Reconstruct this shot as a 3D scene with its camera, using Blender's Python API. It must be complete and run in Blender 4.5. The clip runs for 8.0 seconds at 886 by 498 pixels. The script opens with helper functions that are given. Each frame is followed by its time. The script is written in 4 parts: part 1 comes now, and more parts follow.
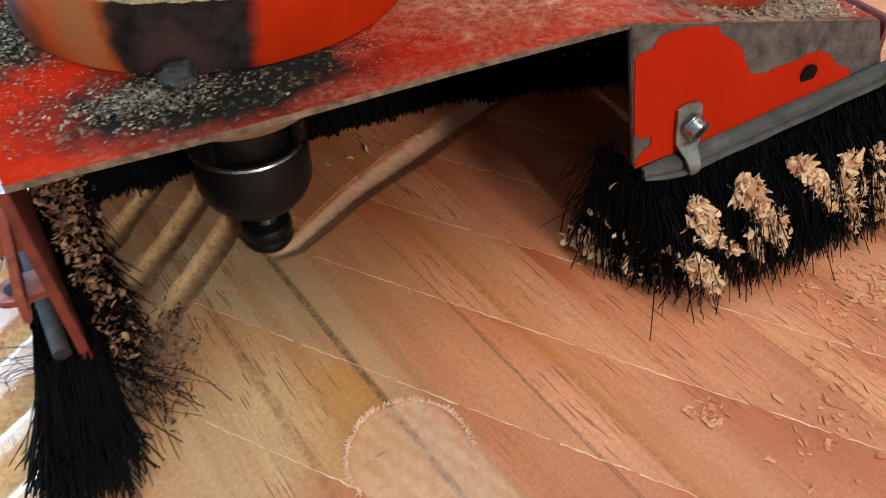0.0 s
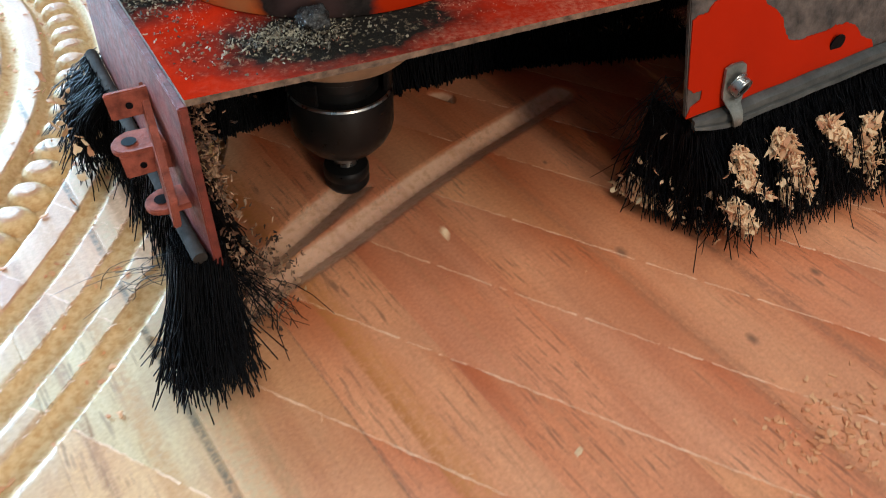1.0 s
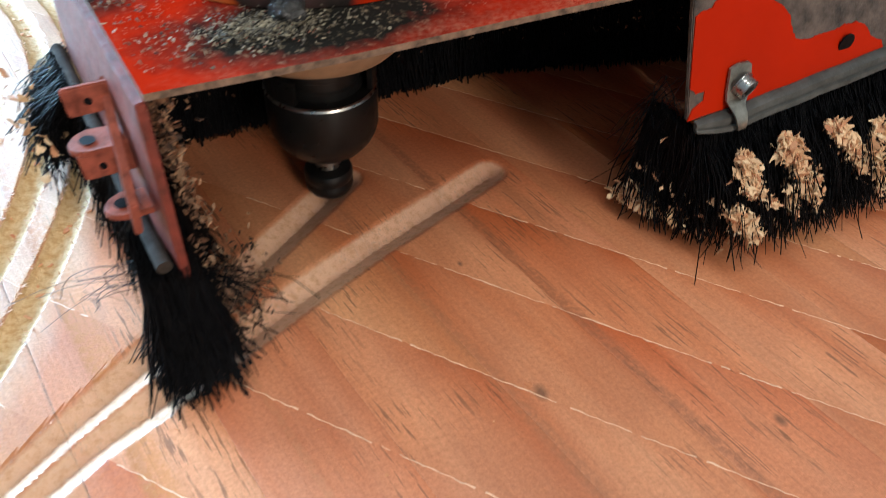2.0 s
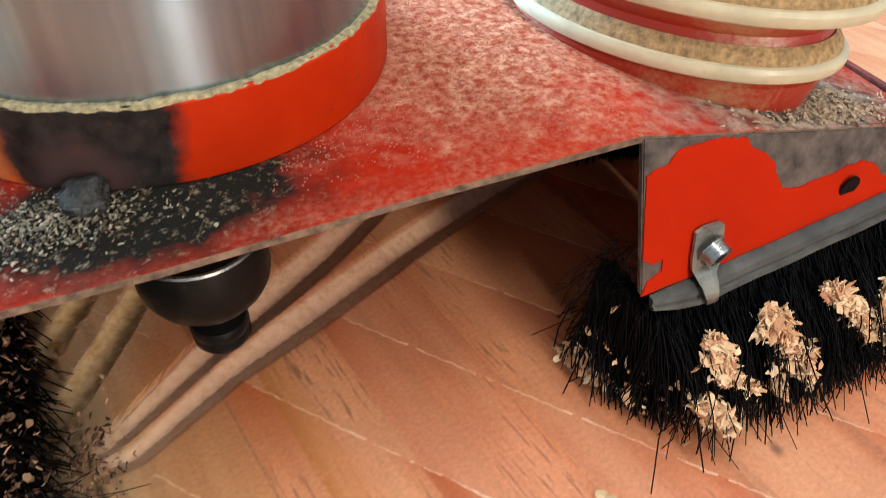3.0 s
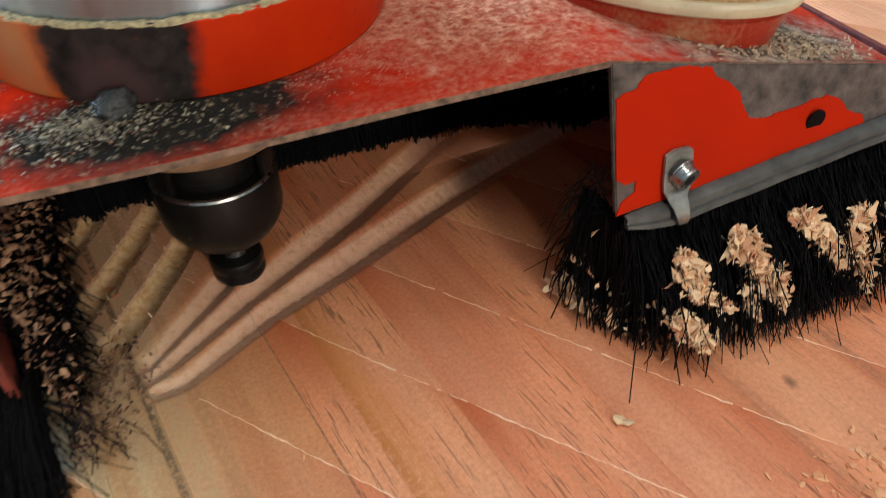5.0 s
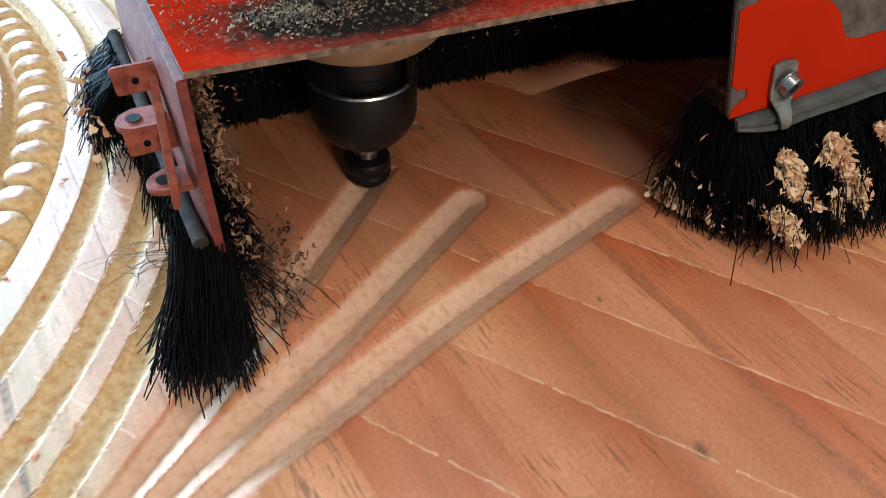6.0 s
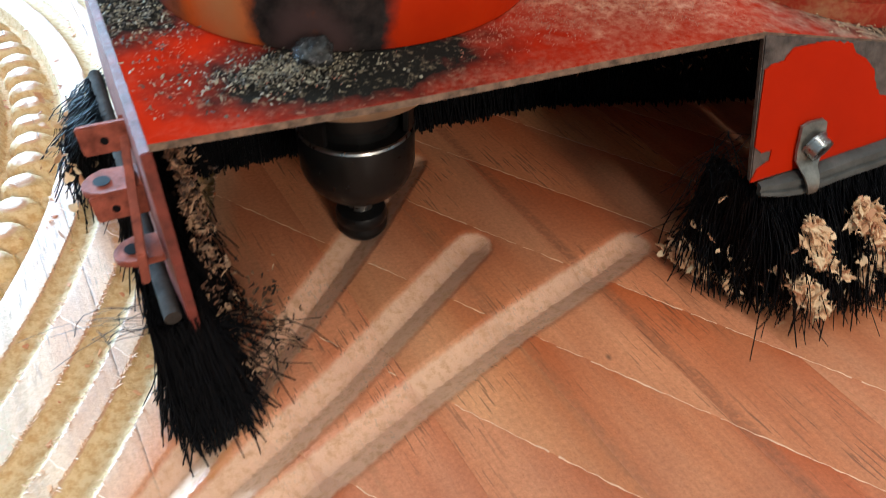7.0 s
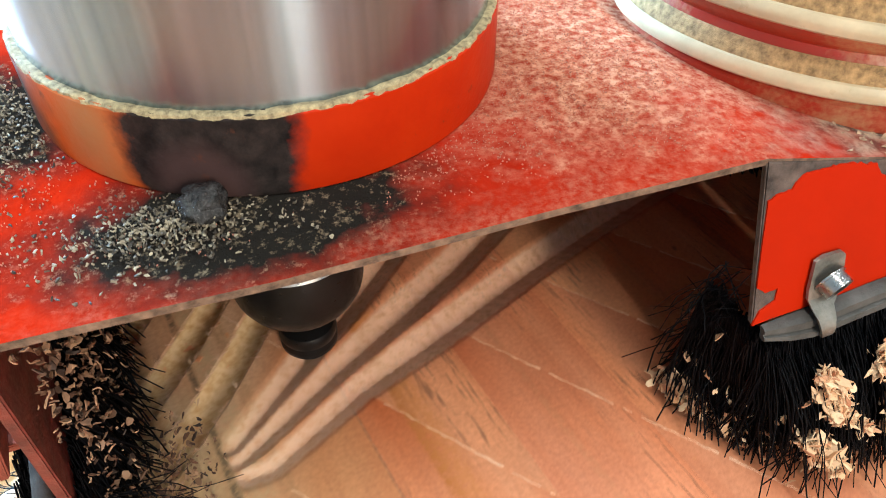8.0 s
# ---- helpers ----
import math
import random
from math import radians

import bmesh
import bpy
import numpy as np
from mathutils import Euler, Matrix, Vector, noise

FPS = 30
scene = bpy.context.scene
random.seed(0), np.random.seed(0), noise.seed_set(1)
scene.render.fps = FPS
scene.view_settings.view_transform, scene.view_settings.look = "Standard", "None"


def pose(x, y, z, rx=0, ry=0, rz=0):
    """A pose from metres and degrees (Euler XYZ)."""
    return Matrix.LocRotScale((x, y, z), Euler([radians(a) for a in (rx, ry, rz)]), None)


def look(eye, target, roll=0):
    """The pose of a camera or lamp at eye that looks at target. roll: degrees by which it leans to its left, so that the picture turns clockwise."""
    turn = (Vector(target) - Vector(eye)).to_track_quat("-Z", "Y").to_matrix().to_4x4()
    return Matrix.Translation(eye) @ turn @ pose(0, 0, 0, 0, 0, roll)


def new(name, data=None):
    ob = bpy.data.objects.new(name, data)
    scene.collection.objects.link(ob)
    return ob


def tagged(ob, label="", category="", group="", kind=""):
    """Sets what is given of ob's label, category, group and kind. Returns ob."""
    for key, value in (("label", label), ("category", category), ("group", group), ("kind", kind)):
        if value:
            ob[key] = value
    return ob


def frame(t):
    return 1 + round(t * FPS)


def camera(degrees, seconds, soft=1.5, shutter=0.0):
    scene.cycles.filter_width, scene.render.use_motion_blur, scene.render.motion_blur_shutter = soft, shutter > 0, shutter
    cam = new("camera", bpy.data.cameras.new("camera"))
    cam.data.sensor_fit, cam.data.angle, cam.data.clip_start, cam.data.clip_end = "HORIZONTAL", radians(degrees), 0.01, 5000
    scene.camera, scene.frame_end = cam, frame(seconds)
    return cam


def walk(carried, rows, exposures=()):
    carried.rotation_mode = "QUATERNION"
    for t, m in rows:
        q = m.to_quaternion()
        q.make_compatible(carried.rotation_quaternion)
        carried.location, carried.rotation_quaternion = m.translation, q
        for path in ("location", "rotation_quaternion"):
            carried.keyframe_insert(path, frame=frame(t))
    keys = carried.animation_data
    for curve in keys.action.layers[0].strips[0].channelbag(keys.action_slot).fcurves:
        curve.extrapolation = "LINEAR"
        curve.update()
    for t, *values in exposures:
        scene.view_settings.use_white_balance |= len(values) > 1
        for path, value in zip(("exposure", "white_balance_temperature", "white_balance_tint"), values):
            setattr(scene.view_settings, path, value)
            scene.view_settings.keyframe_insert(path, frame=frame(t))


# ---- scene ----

# ---- camera ----
LENS = 63.97
cam = camera(LENS, 8.0, soft=0.95, shutter=0.3)
PATH = [
    (0.0, 0.0399, -0.1939, 0.2520, 45.44, -0.36, -26.97),
    (0.5, 0.0467, -0.1787, 0.2564, 45.20, -0.94, -26.51),
    (1.0, 0.0964, -0.1459, 0.2615, 44.87, -1.89, -26.53),
    (1.2, 0.1152, -0.1365, 0.2617, 44.93, -2.08, -26.63),
    (2.3, 0.1896, -0.0789, 0.2487, 45.42, -2.58, -26.51),
    (2.5, 0.1795, -0.0881, 0.2516, 45.33, -2.52, -25.90),
    (3.0, 0.1342, -0.1073, 0.2536, 45.90, -1.74, -24.70),
    (3.5, 0.0909, -0.1448, 0.2428, 46.50, -1.32, -24.70),
    (4.0, 0.0842, -0.1499, 0.2449, 45.74, -1.85, -24.19),
    (4.2, 0.0866, -0.1545, 0.2450, 46.07, -1.48, -24.48),
    (5.3, 0.1272, -0.1150, 0.2424, 47.28, 0.10, -22.90),
    (5.5, 0.1249, -0.0912, 0.2475, 46.02, -0.80, -23.12),
    (6.0, 0.1545, -0.0475, 0.2425, 45.58, -1.37, -22.34),
    (6.5, 0.1825, -0.0107, 0.2364, 45.80, -1.83, -21.60),
    (7.0, 0.1655, -0.0252, 0.2458, 46.15, -1.63, -21.32),
    (7.5, 0.1496, -0.0428, 0.2446, 46.84, -1.13, -20.05),
    (8.0, 0.1042, -0.0831, 0.2517, 46.13, -0.54, -19.97),
]
walk(cam, [(t, pose(x, y, z, rx, ry, rz)) for t, x, y, z, rx, ry, rz in PATH],
     exposures=[(0.0, -0.40), (0.5, -0.58), (1.2, -0.62), (2.3, -0.30), (3.0, 0.02), (3.5, 0.02), (4.0, -0.12), (5.5, -0.52), (6.5, -0.60), (7.0, -0.44), (8.0, 0.28)])

# way of the milling head over the panel
HEAD = [
    (0.00, -0.0000, 0.0000, -0.0000),
    (0.50, 0.0453, 0.0306, -0.0006),
    (1.00, 0.1135, 0.0737, 0.0011),
    (1.20, 0.1403, 0.0897, 0.0032),
    (1.50, 0.1755, 0.1135, 0.0036),
    (1.75, 0.1970, 0.1300, 0.0040),
    (2.00, 0.1880, 0.1205, 0.0045),
    (2.30, 0.1518, 0.0945, 0.0047),
    (2.50, 0.1240, 0.0783, 0.0032),
    (3.00, 0.0546, 0.0353, -0.0000),
    (3.50, 0.0013, 0.0017, -0.0041),
    (4.00, -0.0038, 0.0121, 0.0110),
    (4.20, -0.0060, 0.0104, 0.0047),
    (4.45, -0.0040, 0.0040, -0.0010),
    (4.65, 0.0060, 0.0065, -0.0020),
    (5.00, 0.0465, 0.0485, -0.0025),
    (5.30, 0.0809, 0.0840, -0.0029),
    (5.50, 0.1011, 0.1086, -0.0001),
    (6.00, 0.1567, 0.1684, -0.0007),
    (6.50, 0.1888, 0.2028, -0.0002),
    (7.00, 0.1506, 0.1600, 0.0008),
    (7.50, 0.0952, 0.1020, -0.0005),
    (8.00, 0.0378, 0.0469, -0.0007),
]

# ---- light ----
world = bpy.data.worlds.new("workshop_daylight")
scene.world = world
world.use_nodes = True
wn = world.node_tree
sky = wn.nodes.new("ShaderNodeTexSky")
sky.sky_type, sky.sun_disc = "NISHITA", False
sky.sun_elevation, sky.sun_rotation = radians(35), radians(-30)
wn.links.new(sky.outputs[0], wn.nodes["Background"].inputs[0])
wn.nodes["Background"].inputs[1].default_value = 0.12


def area_lamp(name, eye, target, w, h, power, colour):
    data = bpy.data.lights.new(name, "AREA")
    data.shape, data.size, data.size_y, data.energy, data.color = "RECTANGLE", w, h, power, colour
    ob = new(name, data)
    ob.matrix_world = look(eye, target)
    return ob


# daylight in the low window behind the machine
area_lamp("window_and_fill_light", (-1.75, 3.95, 1.15), (0.1, 0.2, 0.0), 2.3, 1.2, 1150, (0.40, 0.70, 1.0))
# added front fill, set high behind the camera, its source unseen
area_lamp("window_and_fill_light", (0.6, -3.95, 1.52), (0.2, 0.0, 0.1), 0.8, 1.5, 118, (1.0, 0.88, 0.73))
# unseen strip lamps added under the ceiling for the streaks on the spindle
area_lamp("added_strip_light", (0.05, -0.5, 2.32), (0.05, -0.5, 0.0), 0.05, 2.4, 40, (1.0, 0.96, 0.90))
area_lamp("added_strip_light", (1.7, -0.9, 2.32), (1.7, -0.9, 0.0), 0.05, 2.4, 16, (0.80, 0.92, 1.0))

# ---- materials ----
def material(name, rough=0.5, metal=0.0):
    m = bpy.data.materials.new(name)
    m.use_nodes = True
    nt = m.node_tree
    b = nt.nodes["Principled BSDF"]
    b.inputs["Roughness"].default_value, b.inputs["Metallic"].default_value = rough, metal
    return m, nt, b


def coords(nt, scale=(1, 1, 1), turn=0.0):
    tc, mp = nt.nodes.new("ShaderNodeTexCoord"), nt.nodes.new("ShaderNodeMapping")
    mp.inputs["Scale"].default_value, mp.inputs["Rotation"].default_value = scale, (0, 0, turn)
    nt.links.new(tc.outputs["Object"], mp.inputs[0])
    return mp.outputs[0]


def noisy(nt, vec, scale, detail=4.0, rough=0.55):
    n = nt.nodes.new("ShaderNodeTexNoise")
    n.inputs["Scale"].default_value, n.inputs["Detail"].default_value, n.inputs["Roughness"].default_value = scale, detail, rough
    nt.links.new(vec, n.inputs["Vector"])
    return n.outputs["Fac"]


def ramp(nt, fac, stops):
    r = nt.nodes.new("ShaderNodeValToRGB")
    e = r.color_ramp.elements
    while len(e) < len(stops):
        e.new(0.5)
    for k, (p, c) in enumerate(stops):
        e[k].position, e[k].color = p, (*c, 1)
    nt.links.new(fac, r.inputs[0])
    return r.outputs["Color"]


def grey(a, b):
    return [(a, (0, 0, 0)), (b, (1, 1, 1))]


def mix(nt, fac, a, b, mode="MIX"):
    x = nt.nodes.new("ShaderNodeMix")
    x.data_type, x.blend_type = "RGBA", mode
    for sock, v in ((x.inputs[0], fac), (x.inputs[6], a), (x.inputs[7], b)):
        if isinstance(v, (int, float)):
            sock.default_value = v
        elif isinstance(v, tuple):
            sock.default_value = (*v, 1)
        else:
            nt.links.new(v, sock)
    return x.outputs[2]


def calc(nt, op, a, b=0.0):
    x = nt.nodes.new("ShaderNodeMath")
    x.operation = op
    for sock, v in ((x.inputs[0], a), (x.inputs[1], b)):
        if isinstance(v, (int, float)):
            sock.default_value = v
        else:
            nt.links.new(v, sock)
    return x.outputs[0]


def bump(nt, b, height, strength=0.3, distance=0.001):
    n = nt.nodes.new("ShaderNodeBump")
    n.inputs["Strength"].default_value, n.inputs["Distance"].default_value = strength, distance
    nt.links.new(height, n.inputs["Height"])
    nt.links.new(n.outputs[0], b.inputs["Normal"])


def near(nt, at, a, b, wobble=0.0, squash=(1, 1, 1)):
    """1 close to a place on the thing, 0 past b metres, with a ragged rim."""
    tc = nt.nodes.new("ShaderNodeTexCoord")
    sub = nt.nodes.new("ShaderNodeVectorMath")
    sub.operation = "SUBTRACT"
    sub.inputs[1].default_value = at
    nt.links.new(tc.outputs["Object"], sub.inputs[0])
    mul = nt.nodes.new("ShaderNodeVectorMath")
    mul.operation = "MULTIPLY"
    mul.inputs[1].default_value = squash
    nt.links.new(sub.outputs[0], mul.inputs[0])
    ln = nt.nodes.new("ShaderNodeVectorMath")
    ln.operation = "LENGTH"
    nt.links.new(mul.outputs[0], ln.inputs[0])
    d = ln.outputs["Value"]
    if wobble:
        d = calc(nt, "ADD", d, calc(nt, "MULTIPLY", calc(nt, "SUBTRACT", noisy(nt, tc.outputs["Object"], 90, 6), 0.5), wobble))
    r = nt.nodes.new("ShaderNodeMapRange")
    r.inputs[1].default_value, r.inputs[2].default_value, r.inputs[3].default_value, r.inputs[4].default_value = a, b, 1.0, 0.0
    nt.links.new(d, r.inputs[0])
    return r.outputs[0]


BOARD, FIRST = 0.0515, 0.0895 - 6 * 0.0515
ACROSS, ALONG = (0.985, 0.172), (0.172, -0.985)
# the planing passes left ridges slantwise over the boards
PASS, PASS0 = 0.0498, 0.1122 - 8 * 0.0498
PACROSS, PALONG = (0.778, 0.628), (0.628, -0.778)


def wood_material(name, fresh=0.0):
    m, nt, b = material(name, 0.42)
    tc = nt.nodes.new("ShaderNodeTexCoord")
    dot = nt.nodes.new("ShaderNodeVectorMath")
    dot.operation = "DOT_PRODUCT"
    dot.inputs[1].default_value = (*ACROSS, 0)
    nt.links.new(tc.outputs["Object"], dot.inputs[0])
    idx = calc(nt, "FLOOR", calc(nt, "DIVIDE", calc(nt, "SUBTRACT", dot.outputs["Value"], FIRST), BOARD))
    wn_ = nt.nodes.new("ShaderNodeTexWhiteNoise")
    wn_.noise_dimensions = "1D"
    nt.links.new(idx, wn_.inputs["W"])
    # each board has its own piece of grain
    off = nt.nodes.new("ShaderNodeVectorMath")
    off.operation = "ADD"
    nt.links.new(tc.outputs["Object"], off.inputs[0])
    sc = nt.nodes.new("ShaderNodeVectorMath")
    sc.operation = "SCALE"
    sc.inputs[3].default_value = 3.0
    nt.links.new(wn_.outputs["Color"], sc.inputs[0])
    nt.links.new(sc.outputs[0], off.inputs[1])
    mp = nt.nodes.new("ShaderNodeMapping")
    mp.inputs["Rotation"].default_value = (0, 0, radians(-9.8))
    nt.links.new(off.outputs[0], mp.inputs[0])
    st = nt.nodes.new("ShaderNodeVectorMath")
    st.operation = "MULTIPLY"
    st.inputs[1].default_value = (1, 0.06, 1)
    nt.links.new(mp.outputs[0], st.inputs[0])
    broad = noisy(nt, st.outputs[0], 22, 4, 0.55)
    fine = noisy(nt, st.outputs[0], 420, 4, 0.6)
    blotch = noisy(nt, off.outputs[0], 14, 3, 0.5)
    tint = nt.nodes.new("ShaderNodeValToRGB")
    tint.color_ramp.interpolation = "CONSTANT"
    rr = random.Random(12)
    tones = [(0.52, 0.235, 0.135), (0.58, 0.285, 0.175), (0.49, 0.20, 0.115), (0.60, 0.32, 0.19), (0.54, 0.26, 0.14)]
    own = {4: (0.55, 0.30, 0.16), 5: (0.53, 0.30, 0.155), 6: (0.57, 0.30, 0.175), 7: (0.56, 0.27, 0.155), 8: (0.53, 0.215, 0.125), 9: (0.61, 0.29, 0.18), 10: (0.62, 0.31, 0.19), 11: (0.60, 0.27, 0.16), 12: (0.62, 0.32, 0.20)}
    for k in range(24):
        e = tint.color_ramp.elements[k] if k < 2 else tint.color_ramp.elements.new(k / 24)
        e.position = k / 24
        e.color = (*own.get(k, tones[rr.randrange(5)]), 1)
    nt.links.new(calc(nt, "DIVIDE", calc(nt, "ADD", idx, 0.5), 24.0), tint.inputs[0])
    base = mix(nt, 0.5, mix(nt, 1.0, tint.outputs[0], (1.0, 0.94, 0.89), "MULTIPLY"), (0.585, 0.268, 0.154))
    # every planing pass lays bare its own layer of each board: the tone jumps at the ridges
    pd = nt.nodes.new("ShaderNodeVectorMath")
    pd.operation = "DOT_PRODUCT"
    pd.inputs[1].default_value = (*PACROSS, 0)
    nt.links.new(tc.outputs["Object"], pd.inputs[0])
    pq = calc(nt, "DIVIDE", calc(nt, "SUBTRACT", pd.outputs["Value"], PASS0), PASS)
    pw = nt.nodes.new("ShaderNodeTexWhiteNoise")
    pw.noise_dimensions = "1D"
    nt.links.new(calc(nt, "ADD", calc(nt, "MULTIPLY", calc(nt, "FLOOR", pq), 1.37), calc(nt, "MULTIPLY", idx, 17.3)), pw.inputs["W"])
    layer = ramp(nt, pw.outputs["Value"], [(0.0, (0.97, 0.82, 0.69)), (0.35, (1.05, 0.97, 0.87)), (0.7, (1.10, 1.02, 0.96)), (1.0, (1.06, 1.06, 0.86))])
    bite = calc(nt, "MULTIPLY", calc(nt, "POWER", calc(nt, "FRACT", pq), 1.6), ramp(nt, noisy(nt, st.outputs[0], 26, 3), grey(0.35, 0.6)))
    base = mix(nt, 1.0, base, layer, "MULTIPLY")
    base = mix(nt, bite, base, mix(nt, 1.0, base, (0.78, 0.48, 0.32), "MULTIPLY"))
    base = mix(nt, calc(nt, "MULTIPLY", near(nt, (0.035, 0.030, 0), 0.045, 0.105, 0.03), 0.55), base, (0.58, 0.41, 0.22))
    # ring wood paled: the window's glare on it is put into the colour
    base = mix(nt, calc(nt, "MULTIPLY", near(nt, (-0.30, 0.39, 0.0), 0.475, 0.490), 0.45), base, (0.64, 0.49, 0.34))
    left = calc(nt, "LESS_THAN", idx, 5.5)
    high = calc(nt, "GREATER_THAN", pq, 7.0)
    low = calc(nt, "MULTIPLY", calc(nt, "LESS_THAN", pq, 7.0), left)
    base = mix(nt, calc(nt, "MULTIPLY", calc(nt, "MULTIPLY", left, high), calc(nt, "MULTIPLY", near(nt, (0.055, 0.060, 0), 0.035, 0.075, 0.02), 0.6)), base, (0.50, 0.41, 0.25))
    base = mix(nt, calc(nt, "MULTIPLY", low, calc(nt, "MULTIPLY", near(nt, (0.080, -0.034, 0), 0.016, 0.040, 0.02), 0.75)), base, (0.50, 0.24, 0.06))
    base = mix(nt, calc(nt, "MULTIPLY", low, calc(nt, "MULTIPLY", near(nt, (0.035, -0.030, 0), 0.02, 0.045, 0.02), 0.6)), base, (0.60, 0.44, 0.25))
    c = mix(nt, calc(nt, "MULTIPLY", ramp(nt, broad, grey(0.36, 0.70)), 0.75), base, mix(nt, 1.0, base, (0.80, 0.60, 0.47), "MULTIPLY"))
    c = mix(nt, ramp(nt, blotch, grey(0.40, 0.66)), c, mix(nt, 1.0, c, (1.22, 1.27, 1.25), "MULTIPLY"))
    sway = nt.nodes.new("ShaderNodeVectorMath")
    sway.operation = "ADD"
    nt.links.new(st.outputs[0], sway.inputs[0])
    drift = nt.nodes.new("ShaderNodeVectorMath")
    drift.operation = "SCALE"
    drift.inputs[3].default_value = 0.012
    nt.links.new(off.outputs[0], drift.inputs[0])
    nt.links.new(drift.outputs[0], sway.inputs[1])
    veins = noisy(nt, sway.outputs[0], 60, 3, 0.5)
    c = mix(nt, calc(nt, "MULTIPLY", ramp(nt, veins, grey(0.46, 0.68)), 0.40), c, mix(nt, 1.0, c, (0.84, 0.62, 0.46), "MULTIPLY"))
    c = mix(nt, calc(nt, "MULTIPLY", ramp(nt, veins, [(0.30, (1, 1, 1)), (0.46, (0, 0, 0))]), 0.35), c, mix(nt, 1.0, c, (1.14, 1.22, 1.25), "MULTIPLY"))
    c = mix(nt, calc(nt, "MULTIPLY", ramp(nt, fine, grey(0.50, 0.74)), 0.16), c, (0.24, 0.095, 0.045))
    streak = noisy(nt, st.outputs[0], 75, 2, 0.5)
    c = mix(nt, calc(nt, "MULTIPLY", calc(nt, "MULTIPLY", ramp(nt, streak, grey(0.60, 0.78)), ramp(nt, blotch, grey(0.48, 0.60))), 0.35), c, (0.29, 0.105, 0.045))
    grainy = noisy(nt, tc.outputs["Object"], 520, 4, 0.7)
    c = mix(nt, calc(nt, "MULTIPLY", ramp(nt, grainy, grey(0.50, 0.70)), 0.45), c, mix(nt, 1.0, c, (1.30, 1.38, 1.45), "MULTIPLY"))
    c = mix(nt, calc(nt, "MULTIPLY", ramp(nt, grainy, [(0.30, (1, 1, 1)), (0.50, (0, 0, 0))]), 0.38), c, mix(nt, 1.0, c, (0.62, 0.50, 0.42), "MULTIPLY"))
    pores = noisy(nt, st.outputs[0], 900, 2, 0.5)
    c = mix(nt, calc(nt, "MULTIPLY", calc(nt, "MULTIPLY", ramp(nt, pores, grey(0.59, 0.65)), ramp(nt, blotch, grey(0.50, 0.60))), 0.65), c, (0.13, 0.05, 0.025))
    wave = calc(nt, "ADD", dot.outputs["Value"], calc(nt, "MULTIPLY", calc(nt, "SUBTRACT", noisy(nt, st.outputs[0], 30, 3), 0.5), 0.006))
    for q0, w, tone, much in ((0.1600, 0.0036, (0.44, 0.150, 0.035), 0.95), (0.1650, 0.0075, (0.56, 0.215, 0.065), 0.65), (0.0872, 0.0020, (0.10, 0.075, 0.045), 0.85), (0.0950, 0.0075, (0.50, 0.36, 0.20), 0.6), (0.1405, 0.0006, (0.20, 0.09, 0.05), 0.7), (0.2125, 0.0020, (0.42, 0.22, 0.11), 0.25), (0.1050, 0.0035, (0.36, 0.20, 0.09), 0.5), (0.0700, 0.0060, (0.46, 0.20, 0.06), 0.5), (0.0490, 0.0030, (0.30, 0.12, 0.05), 0.6), (0.2960, 0.0050, (0.34, 0.13, 0.06), 0.5), (0.3500, 0.0040, (0.28, 0.10, 0.05), 0.6)):
        band = calc(nt, "MAXIMUM", calc(nt, "SUBTRACT", 1.0, calc(nt, "DIVIDE", calc(nt, "ABSOLUTE", calc(nt, "SUBTRACT", wave, q0)), w)), 0.0)
        band = calc(nt, "MULTIPLY", calc(nt, "MINIMUM", calc(nt, "MULTIPLY", band, 1.8), 1.0), calc(nt, "MULTIPLY", ramp(nt, noisy(nt, tc.outputs["Object"], 330, 4, 0.7), [(0.40, (0.25,) * 3), (0.56, (1,) * 3)]), much))
        c = mix(nt, band, c, tone)
    for kx, ky, kr in ((0.3084, 0.1232, 0.0013), (0.3263, -0.0311, 0.0026), (0.3045, 0.0420, 0.0030), (0.388, -0.012, 0.0022)):
        c = mix(nt, calc(nt, "MULTIPLY", near(nt, (kx, ky, 0.0), kr * 0.4, kr * 1.3, kr * 0.8, (1, 0.7, 1)), 0.75), c, (0.12, 0.055, 0.03))
    # the cutter leaves paler, duller, torn wood below the planed face
    sep = nt.nodes.new("ShaderNodeSeparateXYZ")
    nt.links.new(tc.outputs["Object"], sep.inputs[0])
    cut = nt.nodes.new("ShaderNodeMapRange")
    for k, v in enumerate((-0.0004, -0.0013, 0.0, 1.0)):
        cut.inputs[1 + k].default_value = v
    nt.links.new(sep.outputs[2], cut.inputs[0])
    torn = noisy(nt, tc.outputs["Object"], 260, 5, 0.7)
    raw = mix(nt, ramp(nt, torn, grey(0.48, 0.66)), mix(nt, 0.55, c, (0.80, 0.56, 0.40)), (0.58, 0.31, 0.17))
    old = mix(nt, ramp(nt, torn, grey(0.42, 0.62)), (0.70, 0.49, 0.27), (0.54, 0.31, 0.13))
    raw = mix(nt, near(nt, (-0.30, 0.39, 0.0), 0.478, 0.488), raw, old)
    c = mix(nt, cut.outputs[0], c, raw)
    if fresh:
        c = mix(nt, fresh, c, (0.66, 0.46, 0.29))
    nt.links.new(c, b.inputs["Base Color"])
    nt.links.new(mix(nt, cut.outputs[0], ramp(nt, fine, [(0.3, (0.30,) * 3), (0.8, (0.50,) * 3)]), (0.75,) * 3), b.inputs["Roughness"])
    bump(nt, b, calc(nt, "ADD", calc(nt, "ADD", fine, noisy(nt, tc.outputs["Object"], 900, 3)), calc(nt, "MULTIPLY", calc(nt, "MULTIPLY", torn, cut.outputs[0]), 4.0)), 0.28, 0.0006)
    return m


WOOD = wood_material("planed_hardwood")

